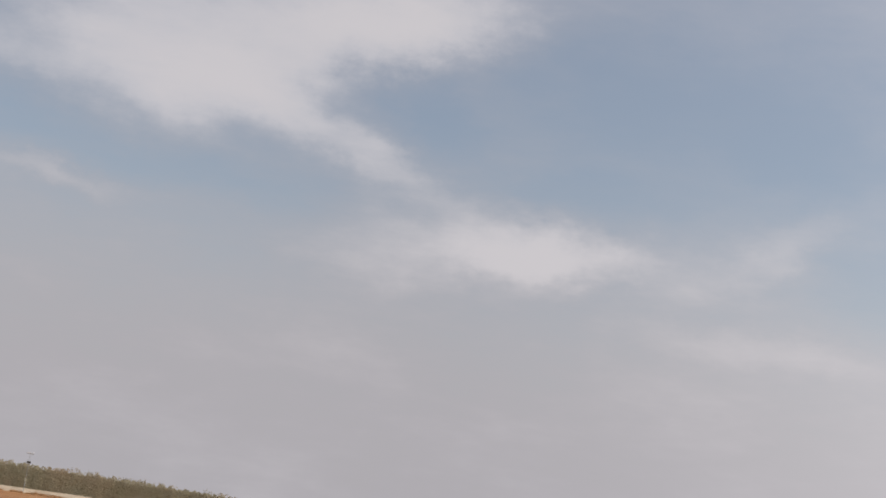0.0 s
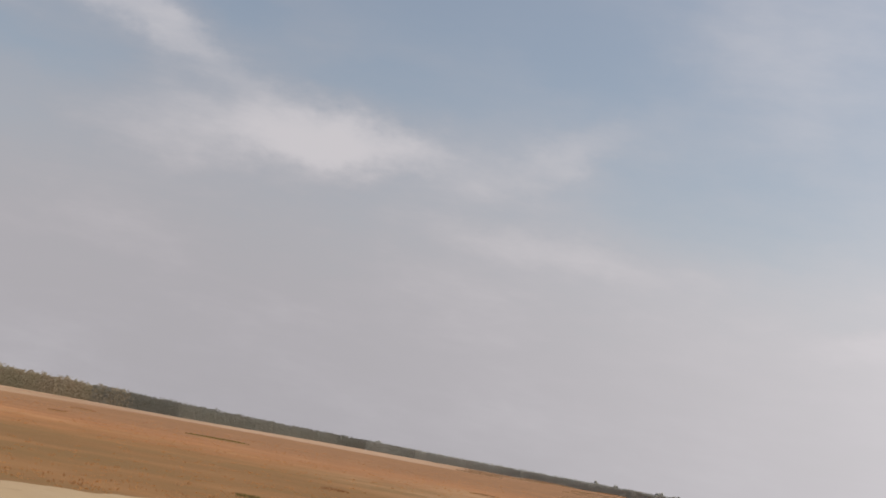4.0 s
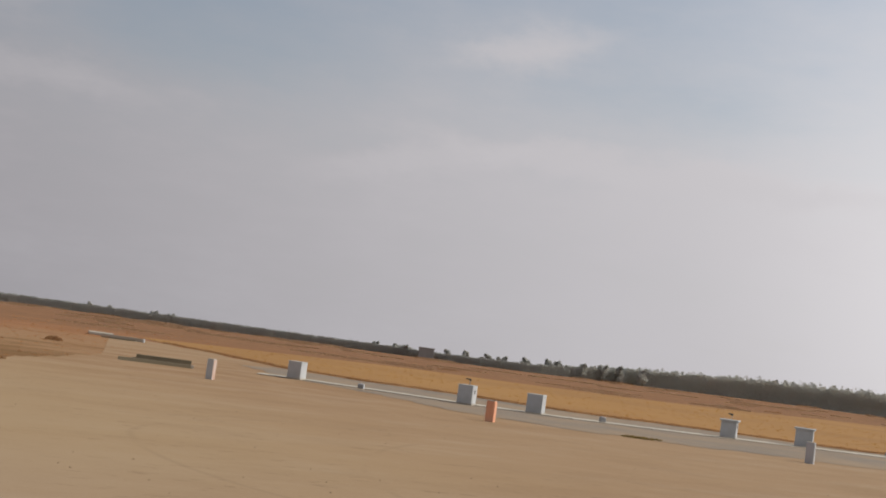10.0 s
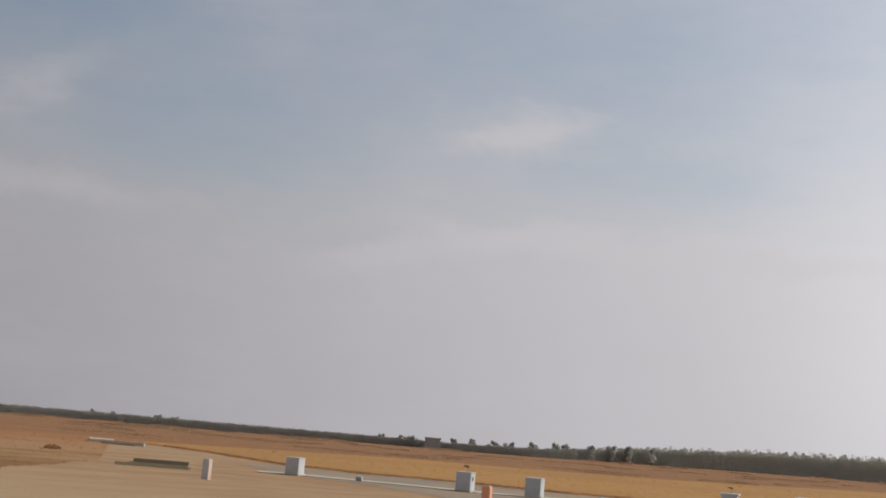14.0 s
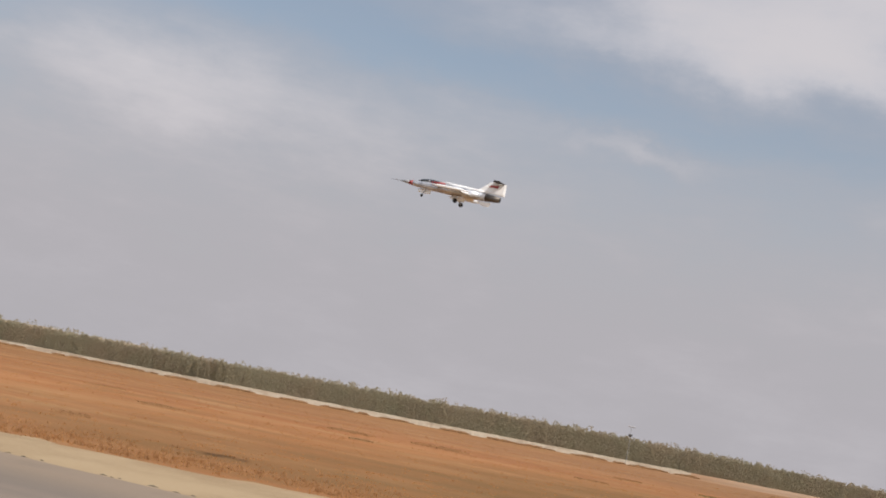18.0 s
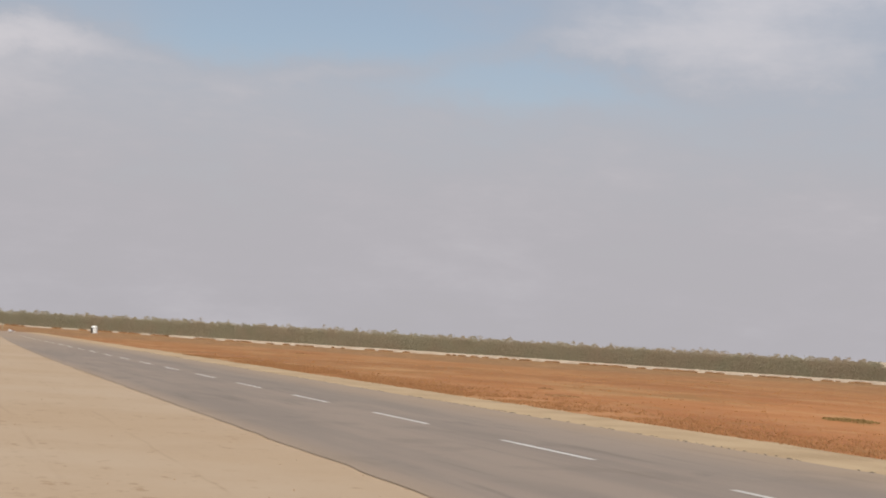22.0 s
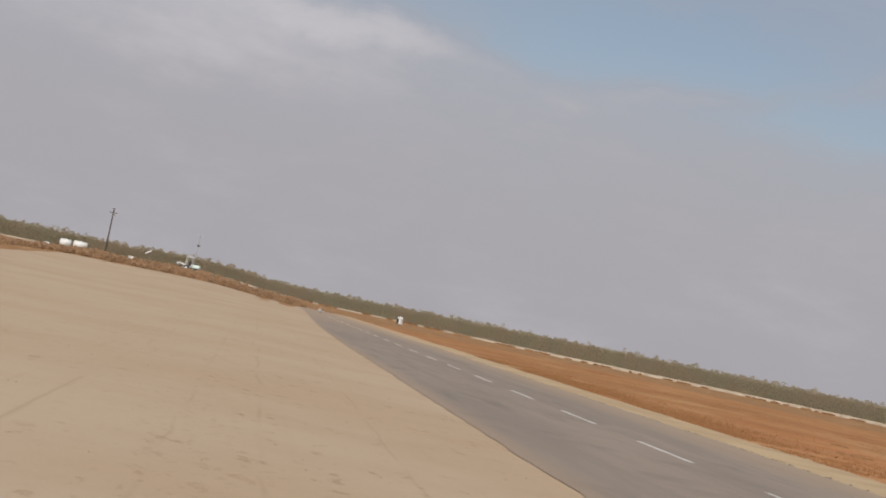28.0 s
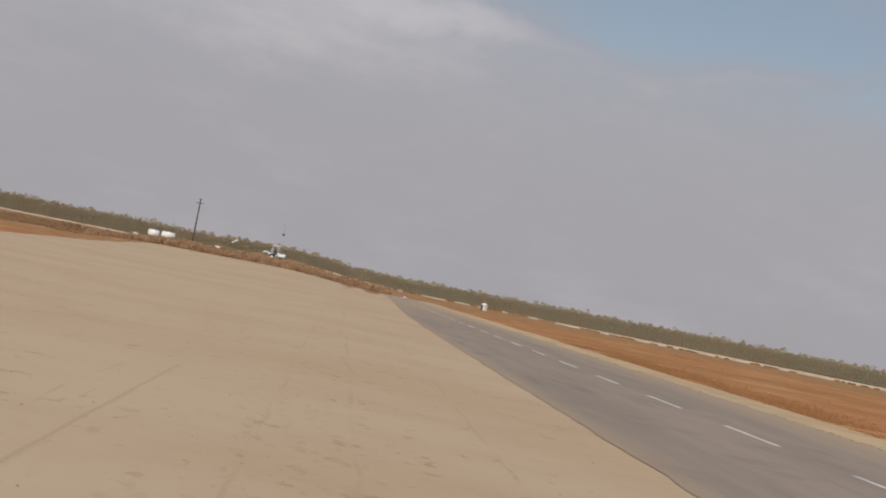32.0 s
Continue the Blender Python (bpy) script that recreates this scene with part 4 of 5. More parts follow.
log_beam("timber_beam", 16.7, 47.0, 0.012, 2.5, 0.12, -14, PALE_TIMBER, "bleached timber beam with a pale end block on the sand", CONCRETE)
log_beam("timber_beam", 17.1, 47.5, 0.012, 2.0, 0.125, -22, PALE_TIMBER, "bleached timber beam lying on the sand")
log_beam("timber_beam", 17.15, 47.35, 0.135, 1.9, 0.13, -17, TIMBER, "dark timber beam stacked on two others")
log_beam("concrete_beam", 26.4, 79.5, 0.012, 2.0, 0.2, -36, CONCRETE, "long pale concrete beam lying at the sand edge", WHITE_PAINT)
log_beam("concrete_beam", 25.75, 78.9, 0.012, 2.0, 0.08, -36, PALE_TIMBER, "thin bleached beam lying in front of pale concrete")
ob = thing("concrete_slab", 26.9, 85.9, 0.01, -16)
bm = bmesh.new()
box(bm, -0.75, 0.75, -1.4, 1.4, 0, 0.16, 0.02)
part("slab", bm, CONCRETE, ob)
tagged(ob, "flat pale concrete slab lying at the sand edge", "slab")

# ---- the model jet, on its approach with the wheels down ----
jet = thing("model_jet", 0, 0, 0)
JET_AT = Vector((0.41, -1.54, 1.7)) + heading(23.5, 9.0) * 26.6
jet.matrix_basis = Matrix.Translation(JET_AT) @ pose(0, 0, 0, 0, 0, 181.5) @ pose(0, 0, 0, 2, -4.0, 0)


def loft(bm, stations, sides=20, caps=True):
    """Rings of (x, half width, half height, centre z) joined end to end."""
    rings = []
    for x, ry, rz, zc in stations:
        rings.append([bm.verts.new((x, ry * math.cos(2 * math.pi * i / sides), zc + rz * math.sin(2 * math.pi * i / sides))) for i in range(sides)])
    for a, b in zip(rings, rings[1:]):
        for i in range(sides):
            bm.faces.new((a[i], a[(i + 1) % sides], b[(i + 1) % sides], b[i])).smooth = True
    if caps:
        bm.faces.new(rings[0][::-1])
        bm.faces.new(rings[-1])


def blade(bm, points, thick):
    """A thin aerofoil panel from its outline, thinned at the rims."""
    c = sum((Vector(p) for p in points), Vector()) / len(points)
    n = (Vector(points[1]) - Vector(points[0])).cross(Vector(points[2]) - Vector(points[0])).normalized()
    rim = [bm.verts.new(p) for p in points]
    for s in (1, -1):
        inner = [bm.verts.new(Vector(p) * 0.82 + c * 0.18 + n * s * thick / 2) for p in points]
        for i in range(len(points)):
            j = (i + 1) % len(points)
            bm.faces.new((rim[i], rim[j], inner[j], inner[i]) if s > 0 else (rim[j], rim[i], inner[i], inner[j]))
        bm.faces.new(inner if s > 0 else inner[::-1])


bm = bmesh.new()
loft(bm, [(0.86, 0.036, 0.036, 0.0), (0.72, 0.054, 0.056, 0.0), (0.55, 0.070, 0.074, 0.004), (0.35, 0.080, 0.086, 0.008), (0.1, 0.088, 0.090, 0.006),
          (-0.25, 0.090, 0.088, 0.0), (-0.55, 0.084, 0.080, 0.0), (-0.72, 0.076, 0.074, 0.0)])
fuselage = part("fuselage", bm, SILVER, jet)
bm = bmesh.new()
loft(bm, [(1.24, 0.003, 0.003, 0), (1.06, 0.005, 0.005, 0), (1.05, 0.010, 0.010, 0), (0.95, 0.025, 0.025, 0), (0.86, 0.0362, 0.0362, 0)])
part("nose_cone", bm, GREY_METAL, jet, "grey pointed nose cone with a probe")
bm = bmesh.new()
loft(bm, [(0.87, 0.0365, 0.0365, 0), (0.79, 0.050, 0.0515, 0)])
part("nose_band", bm, JET_RED, jet, "dark red band behind the nose")
bm = bmesh.new()
loft(bm, [(0.70, 0.012, 0.006, 0.062), (0.60, 0.045, 0.040, 0.074), (0.46, 0.052, 0.050, 0.086), (0.32, 0.044, 0.036, 0.096), (0.20, 0.018, 0.010, 0.106)], 16)
canopy = part("canopy", bm, SMOKED, jet, "smoked glazing of the cockpit")
bm = bmesh.new()
loft(bm, [(0.475, 0.0535, 0.0515, 0.086), (0.45, 0.0535, 0.0520, 0.087)], 16)
part("canopy_frame", bm, SILVER, canopy)
bm = bmesh.new()
loft(bm, [(0.24, 0.030, 0.036, 0.112), (-0.1, 0.034, 0.034, 0.104), (-0.5, 0.03, 0.028, 0.095), (-0.75, 0.02, 0.015, 0.09)], 12)
part("spine", bm, JET_WHITE, jet, "white spine along the back")
for side in (1, -1):
    bm = bmesh.new()
    loft(bm, [(0.20, 0.046, 0.066, 0.0), (-0.05, 0.060, 0.080, 0.0), (-0.35, 0.050, 0.075, 0.0), (-0.62, 0.012, 0.040, 0.0)], 14)
    bmesh.ops.translate(bm, verts=bm.verts[:], vec=(0, side * 0.098, 0.0))
    intake = part("intake", bm, SILVER, jet)
    bm = bmesh.new()
    loft(bm, [(0.215, 0.034, 0.052, 0.0), (0.195, 0.034, 0.052, 0.0)], 14)
    bmesh.ops.translate(bm, verts=bm.verts[:], vec=(0, side * 0.100, 0.0))
    part("intake_mouth", bm, BLACK, intake, "black intake mouth")
    bm = bmesh.new()
    blade(bm, [(0.02, side * 0.11, 0.02), (-0.10, side * 0.46, -0.035), (-0.30, side * 0.46, -0.035), (-0.44, side * 0.11, 0.02)], 0.022)
    wing = part("wing", bm, JET_WHITE, jet, "short white tapered wing")
    bm = bmesh.new()
    blade(bm, [(-0.36, side * 0.13, 0.012), (-0.30, side * 0.36, -0.024), (-0.36, side * 0.36, -0.050), (-0.46, side * 0.13, -0.030)], 0.012)
    part("flap", bm, JET_WHITE, wing)
    bm = bmesh.new()
    loft(bm, [(0.22, 0.004, 0.004, 0), (0.10, 0.026, 0.026, 0), (-0.35, 0.028, 0.028, 0), (-0.52, 0.006, 0.006, 0)], 12)
    bmesh.ops.translate(bm, verts=bm.verts[:], vec=(0, side * 0.475, -0.037))
    part("tip_tank", bm, JET_WHITE, wing, "white wing tip tank")
    bm = bmesh.new()
    blade(bm, [(-0.78, side * 0.004, 0.302), (-0.88, side * 0.25, 0.305), (-0.99, side * 0.25, 0.305), (-1.03, side * 0.004, 0.302)], 0.014)
    part("tailplane", bm, DARK_METAL, jet, "dark grey tailplane atop the fin")
    # main wheels
    bm = bmesh.new()
    rod(bm, (-0.16, side * 0.07, -0.08), (-0.20, side * 0.15, -0.205), 0.009)
    rod(bm, (-0.08, side * 0.07, -0.09), (-0.20, side * 0.15, -0.195), 0.006)
    leg = part("main_leg", bm, GREY_METAL, jet, "splayed main wheel leg")
    bm = bmesh.new()
    wheel_mesh(bm, (-0.20, side * 0.17, -0.205), 0.042, 0.026)
    part("wheel", bm, RUBBER, leg, "black tyre")
    bm = bmesh.new()
    box(bm, -0.30, -0.06, side * 0.055 - 0.004, side * 0.055 + 0.004, -0.17, -0.085, 0.002)
    part("wheel_door", bm, JET_WHITE, jet)
    # stripes on the side
    bm = bmesh.new()
    loft(bm, [(0.40, 0.006, 0.018, 0.02), (0.10, 0.006, 0.022, 0.03)], 8)
    bmesh.ops.translate(bm, verts=bm.verts[:], vec=(0, side * 0.100, 0.045))
    part("side_flash", bm, JET_RED, jet, "dark red flash on the side")
bm = bmesh.new()
blade(bm, [(-0.50, 0, 0.09), (-0.74, 0, 0.30), (-1.06, 0, 0.30), (-1.08, 0, 0.07)], 0.022)
fin = part("fin", bm, JET_WHITE, jet, "white swept tail fin")
for z0, z1 in ((0.20, 0.26),):
    bm = bmesh.new()
    f = lambda z: -0.50 - (z - 0.09) * 1.14
    blade(bm, [(f(z0) - 0.07, 0, z0), (f(z1) - 0.07, 0, z1), (-0.95, 0, z1), (-0.92, 0, z0)], 0.028)
    part("fin_stripe", bm, JET_RED, fin, "dark red stripe on the fin")
bm = bmesh.new()
loft(bm, [(-0.72, 0.0765, 0.0745, 0), (-0.86, 0.068, 0.066, 0), (-1.0, 0.052, 0.050, 0)])
noz = part("nozzle", bm, EXHAUST, jet, "heat stained exhaust section")
bm = bmesh.new()
loft(bm, [(-0.995, 0.044, 0.042, 0), (-1.004, 0.044, 0.042, 0)])
part("nozzle_mouth", bm, BLACK, noz, "black exhaust mouth")
bm = bmesh.new()
blade(bm, [(-0.55, 0, -0.095), (-0.68, 0, -0.17), (-0.82, 0, -0.17), (-0.85, 0, -0.085)], 0.012)
part("ventral_fin", bm, JET_WHITE, jet)
bm = bmesh.new()
rod(bm, (0.50, 0, -0.07), (0.55, 0, -0.20), 0.007)
leg = part("nose_leg", bm, GREY_METAL, jet, "thin nose wheel leg")
bm = bmesh.new()
wheel_mesh(bm, (0.555, 0, -0.20), 0.026, 0.018)
part("wheel", bm, RUBBER, leg, "black tyre")
bm = bmesh.new()
box(bm, 0.40, 0.66, -0.030, -0.024, -0.15, -0.07, 0.002)
part("wheel_door", bm, JET_WHITE, jet)
tagged(jet, "silver white model jet with dark red markings flying wheels down", "model aircraft")
parked = copy_thing(jet, pose(-226.0, 11.4, 0.27, 0, 0, 20))
tagged(parked, "small silver white model jet standing on the runway's far end", "model aircraft")

# ---- things at the far end of the apron ----
def spot(az, d):
    p = heading(az) * d
    return p.x, p.y, gz(p.x, p.y)


def upright_tank():
    x, y, z = spot(83.98, 345)
    ob = thing("water_tank", x, y, z, 20)
    ob.scale = (0.84, 0.84, 0.84)
    bm = bmesh.new()
    loft(bm, [(0, 0.8, 0.8, 0), (0.12, 0.86, 0.86, 0), (0.6, 0.86, 0.86, 0), (0.64, 0.82, 0.82, 0), (0.68, 0.86, 0.86, 0), (1.15, 0.86, 0.86, 0),
              (1.19, 0.82, 0.82, 0), (1.23, 0.86, 0.86, 0), (1.85, 0.85, 0.85, 0), (2.03, 0.72, 0.72, 0), (2.10, 0.30, 0.30, 0)], 28)
    bmesh.ops.rotate(bm, verts=bm.verts[:], cent=(0, 0, 0), matrix=Matrix.Rotation(radians(-90), 3, "Y"))
    body = part("body", bm, WHITE_PLASTIC, ob)
    bm = bmesh.new()
    rod(bm, (0, 0, 2.09), (0, 0, 2.15), 0.30, 0.28, 18)
    part("lid", bm, WHITE_PLASTIC, body, "round lid")
    bm = bmesh.new()
    box(bm, 0.1, 0.75, -1.15, -0.86, 0, 1.5, 0.03)
    part("pump_box", bm, DARK_METAL, ob, "dark box beside the tank")
    bm = bmesh.new()
    box(bm, -1.1, 1.1, -1.1, 1.1, -0.3, 0.004, 0.03)
    part("base", bm, CONCRETE, ob, "low concrete base")
    tagged(ob, "upright white plastic water tank beside the runway field", "water tank")


def lying_tank(az, d, length, r, label):
    x, y, z = spot(az, d)
    ob = thing("tank_trailer", x, y, z, az - 5)
    bm = bmesh.new()
    loft(bm, [(-length / 2 - 0.12, r * 0.6, r * 0.6, r + 0.35), (-length / 2, r, r, r + 0.35), (-0.05, r, r, r + 0.35), (0, r * 1.02, r * 1.02, r + 0.35),
              (0.05, r, r, r + 0.35), (length / 2, r, r, r + 0.35), (length / 2 + 0.12, r * 0.6, r * 0.6, r + 0.35)], 24)
    part("shell", bm, WHITE_PLASTIC, ob)
    for u in (-length * 0.3, length * 0.3):
        bm = bmesh.new()
        box(bm, u - 0.1, u + 0.1, -r * 0.8, r * 0.8, -0.2, 0.62, 0.02)
        part("cradle", bm, GREY_METAL, ob, "grey steel cradle")
    bm = bmesh.new()
    rod(bm, (0, 0, 2 * r + 0.3), (0, 0, 2 * r + 0.47), 0.25, 0.25, 16)
    part("filler", bm, WHITE_PLASTIC, ob, "round filler neck")
    tagged(ob, label, "tank")


upright_tank()
lying_tank(97.50, 335, 2.3, 0.95, "white cylindrical tank lying among dry scrub")
lying_tank(96.93, 332, 2.9, 0.85, "longer white cylindrical tank lying among dry scrub")


def small_crate(az, d, w, h, label):
    x, y, z = spot(az, d)
    ob = thing("white_crate", x, y, z, az)
    bm = bmesh.new()
    box(bm, -w / 2, w / 2, -0.5, 0.5, -0.05, h, 0.05)
    part("body", bm, WHITE_PLASTIC, ob)
    for u in (-w * 0.22, w * 0.22):
        bm = bmesh.new()
        box(bm, u - 0.05, u + 0.05, -0.53, 0.53, -0.02, h + 0.02, 0.01)
        part("strap", bm, GREY_METAL, ob, "grey strap")
    tagged(ob, label, "crate")


small_crate(98.19, 330, 1.1, 0.9, "small white crate beside the tanks")
small_crate(94.88, 292, 1.6, 0.95, "low white crate standing in dry scrub")


def tractor():
    x, y, z = spot(92.55, 300)
    ob = thing("white_tractor", x, y, z + 0.02, 262)
    ob.scale = (1.25, 1.25, 1.35)
    bm = bmesh.new()
    box(bm, -1.45, 0.05, -0.45, 0.45, 0.62, 1.22, 0.14)
    part("bonnet", bm, MINT, ob, "pale mint green bonnet")
    bm = bmesh.new()
    box(bm, -0.2, 1.5, -0.5, 0.5, 0.6, 0.95, 0.05)
    part("chassis", bm, GREY_METAL, ob)
    bm = bmesh.new()
    box(bm, -0.2, 1.0, -0.7, 0.7, 2.22, 2.36, 0.05)
    part("roof", bm, WHITE_PLASTIC, ob)
    for u, lean in ((-0.1, 0.0), (0.85, 0.25)):
        for v in (-0.6, 0.6):
            bm = bmesh.new()
            rod(bm, (u + lean, v, 0.8), (u, v, 2.3), 0.055)
            part("cab_post", bm, WHITE_PLASTIC, ob)
    bm = bmesh.new()
    box(bm, 0.15, 0.6, -0.25, 0.25, 0.95, 1.75, 0.06)
    part("driver_seat", bm, DARK_METAL, ob, "dark seat under the cab frame")
    for v in (0.5, -0.5):
        bm = bmesh.new()
        rod(bm, (1.1, v, 0.95), (2.1, v, 1.22), 0.08)
        rod(bm, (2.05, v, 1.23), (2.45, v, 0.9), 0.08)
        part("loader_arm", bm, WHITE_PLASTIC, ob, "white loader arm")
    for u, r, v in ((0.7, 0.52, 0.75), (0.7, 0.52, -0.75), (-1.0, 0.36, 0.62), (-1.0, 0.36, -0.62)):
        bm = bmesh.new()
        wheel_mesh(bm, (u, v, r - 0.02), r, 0.32)
        w = part("wheel", bm, RUBBER, ob, "black tyre")
        bm = bmesh.new()
        wheel_mesh(bm, (u, v, r - 0.02), r * 0.5, 0.35)
        part("hub", bm, WHITE_PLASTIC, w)
    tagged(ob, "white tractor with open cab frame and loader arm", "tractor")


tractor()


def red_marker(x, y):
    """A small buoy-shaped marker dropped in the grass."""
    ob = thing("field_marker", x, y, gz(x, y), 30)
    ob.scale = (0.6, 0.6, 0.6)
    bm = bmesh.new()
    loft(bm, [(0.0, 0.09, 0.09, 0), (0.03, 0.10, 0.10, 0), (0.09, 0.085, 0.085, 0), (0.16, 0.04, 0.04, 0), (0.2, 0.035, 0.035, 0)], 16)
    bmesh.ops.rotate(bm, verts=bm.verts[:], cent=(0, 0, 0), matrix=Matrix.Rotation(radians(-90), 3, "Y"))
    part("body", bm, RED_PLASTIC, ob)
    bm = bmesh.new()
    rod(bm, (0, 0, -0.02), (0, 0, 0.02), 0.12, 0.11, 16)
    part("foot", bm, RUBBER, ob, "black rubber foot")
    tagged(ob, "small red plastic marker standing in dry grass", "marker")


red_marker(9.5, 50.6)


def light_mast(az, d, h, label, drop=1.7):
    x, y, z = spot(az, d)
    ob = thing("light_mast", x, y, z, az)
    bm = bmesh.new()
    rod(bm, (0, 0, -0.2), (0, 0, h), 0.05, 0.03, 12)
    part("pole", bm, GREY_METAL, ob)
    bm = bmesh.new()
    box(bm, -0.55, 0.55, -0.05, 0.05, h - 0.15, h - 0.05, 0.01)
    bar = part("crossbar", bm, GREY_METAL, ob)
    for u in (-0.45, 0.0, 0.45):
        bm = bmesh.new()
        box(bm, u - 0.12, u + 0.12, -0.15, 0.05, h - 0.05, h + 0.12, 0.02)
        part("floodlight", bm, GREY_PAINT, bar)
    bm = bmesh.new()
    box(bm, -0.34, 0.34, -0.2, 0.2, h - drop, h - drop + 0.38, 0.04)
    part("lower_lamp", bm, DARK_METAL, ob, "dark lamp cluster below the top")
    tagged(ob, label, "light mast", "light masts")


light_mast(14.6, 247, 6.6, "thin grey floodlight mast before the scrub woods")
light_mast(92.47, 330, 8.3, "thin grey floodlight mast with dark lamps", 2.45)


def utility_pole():
    x, y, z = spot(95.95, 300)
    ob = thing("utility_pole", x, y, z, 96)
    h = 1.7 + 300 * math.tan(radians(1.92)) - z
    bm = bmesh.new()
    rod(bm, (0.02, 0, -0.3), (0, 0, h), 0.18, 0.12, 14)
    part("pole", bm, POLE_WOOD, ob)
    bm = bmesh.new()
    box(bm, -0.8, 0.8, -0.06, 0.06, h - 0.95, h - 0.8, 0.02)
    arm = part("crossarm", bm, POLE_WOOD, ob)
    for u in (-0.7, -0.3, 0.3, 0.7):
        bm = bmesh.new()
        rod(bm, (u, 0, h - 0.8), (u, 0, h - 0.58), 0.05, 0.035)
        part("insulator", bm, GREY_PAINT, arm, "grey insulator")
    bm = bmesh.new()
    box(bm, -0.35, 0.35, -0.05, 0.05, h - 0.12, h, 0.02)
    part("top_arm", bm, POLE_WOOD, ob)
    bm = bmesh.new()
    box(bm, 0.1, 0.42, -0.2, 0.2, h - 1.7, h - 1.1, 0.03)
    part("transformer", bm, GREY_METAL, ob, "small grey transformer box")
    tagged(ob, "dark wooden utility pole leaning slightly above scrub", "utility pole")


utility_pole()


def windsock():
    x, y, z = spot(94.2, 305)
    ob = thing("windsock", x, y, z, 94)
    h = 1.7 + 305 * math.tan(radians(0.60)) - z
    bm = bmesh.new()
    rod(bm, (0, 0, -0.2), (0, 0, h), 0.04)
    part("pole", bm, GREY_METAL, ob)
    bm = bmesh.new()
    rod(bm, (0.0, 0, h), (-1.15, 0, h - 0.85), 0.2, 0.10, 14)
    part("sock", bm, WHITE_PLASTIC, ob, "white fabric sock")
    tagged(ob, "white windsock drooping from a thin pole", "windsock")


windsock()


def thin_stake(az, d, h):
    x, y, z = spot(az, d)
    ob = thing("stake", x, y, z, az)
    bm = bmesh.new()
    rod(bm, (0, 0, -0.2), (0.03, 0, h), 0.07, 0.06, 8)
    part("shaft", bm, PALE_TIMBER, ob)
    bm = bmesh.new()
    rod(bm, (0.03, 0, h), (0.03, 0, h + 0.06), 0.075, 0.05, 8)
    part("cap", bm, WHITE_PAINT, ob, "pale cap")
    tagged(ob, "thin pale stake standing in dry scrub at the apron's rim", "stake", "stakes")


thin_stake(89.66, 262, 1.5)
thin_stake(87.45, 285, 1.5)
thin_stake(91.65, 258, 1.7)

# pale mound and a small blue shed behind the woods
verts, faces = [], []
n_az = 120
for i in range(n_az):
    az = 54.6 - 22.0 * i / (n_az - 1)
    k = 1.0 - smooth((az - 53.3) / 1.2) - smooth((34.5 - az) / 2)
    top = (6.1 + 0.35 * noise.noise((az * 0.9, 0, 0)) + 0.15 * noise.noise((az * 4, 2, 0))) * k
    for u, f in ((-26, 0.0), (-12, 0.55), (0, 1.0), (10, 0.95), (30, 0.0)):
        p = heading(az) * (432 + u)
        verts.append((p.x, p.y, gz(p.x, p.y) - 0.1 + top * f))
    if i:
        b = 5 * i
        faces += [(b - 5 + j, b - 4 + j, b + 1 + j, b + j) for j in range(4)]
tagged(mesh_object("sand_mound", verts, faces, BANK), "long pale sand mound rising behind the scrub woods", "sand mound", kind="structure")
x, y, z = spot(51.6, 430)
ob = thing("blue_shed", x, y, 5.78, 50)
bm = bmesh.new()
box(bm, -0.9, 0.9, -0.7, 0.7, -0.3, 0.75, 0.03)
part("wall", bm, BLUE_SHEET, ob)
bm = bmesh.new()
box(bm, -1.0, 1.0, -0.8, 0.8, 0.75, 0.83, 0.02)
part("roof", bm, GREY_METAL, ob)
tagged(ob, "small faded blue shed on top of the sand mound", "shed")


# ---- single trees, scrub and grass ----
def single_tree(az, d, h, w, mat, label, seed, leaves=260):
    rng = np.random.default_rng(seed)
    leaves *= 3
    x, y, z = spot(az, d)
    ob = thing("tree", x, y, z, seed * 40)
    bm = bmesh.new()
    rod(bm, (0, 0, -0.2), (0.05, 0, h * 0.45), 0.05 * h ** 0.7, 0.03 * h ** 0.7, 8)
    trunk = part("trunk", bm, BARK, ob, "grey brown trunk")
    for i in range(4):
        a = i * 1.6 + seed
        bm = bmesh.new()
        rod(bm, (0.03, 0, h * (0.3 + 0.06 * i)), (w * 0.5 * math.cos(a), w * 0.5 * math.sin(a), h * (0.55 + 0.08 * i)), 0.04, 0.015, 6)
        part("limb", bm, BARK, trunk)
    lumps = 8
    lc = rng.normal(size=(lumps, 3)) * (0.42, 0.42, 0) * w
    lc[:, 2] = np.linspace(0.28, 0.86, lumps) * h
    lr = w * (0.62 - 0.25 * np.linspace(0, 1, lumps) ** 2)
    pick = rng.integers(0, lumps, leaves)
    u = rng.normal(size=(leaves, 3))
    u /= np.linalg.norm(u, axis=1, keepdims=True)
    q = lc[pick] + u * (rng.uniform(0.45, 1, leaves) * lr[pick])[:, None]
    q[:, 2] = np.clip(q[:, 2], h * 0.08, h)
    v, f = leaf_cloud(q, rng.uniform(0.16, 0.34, leaves), rng, u)
    cloud_object("crown", v, f, mat, ob)
    return tagged(ob, label, "tree")


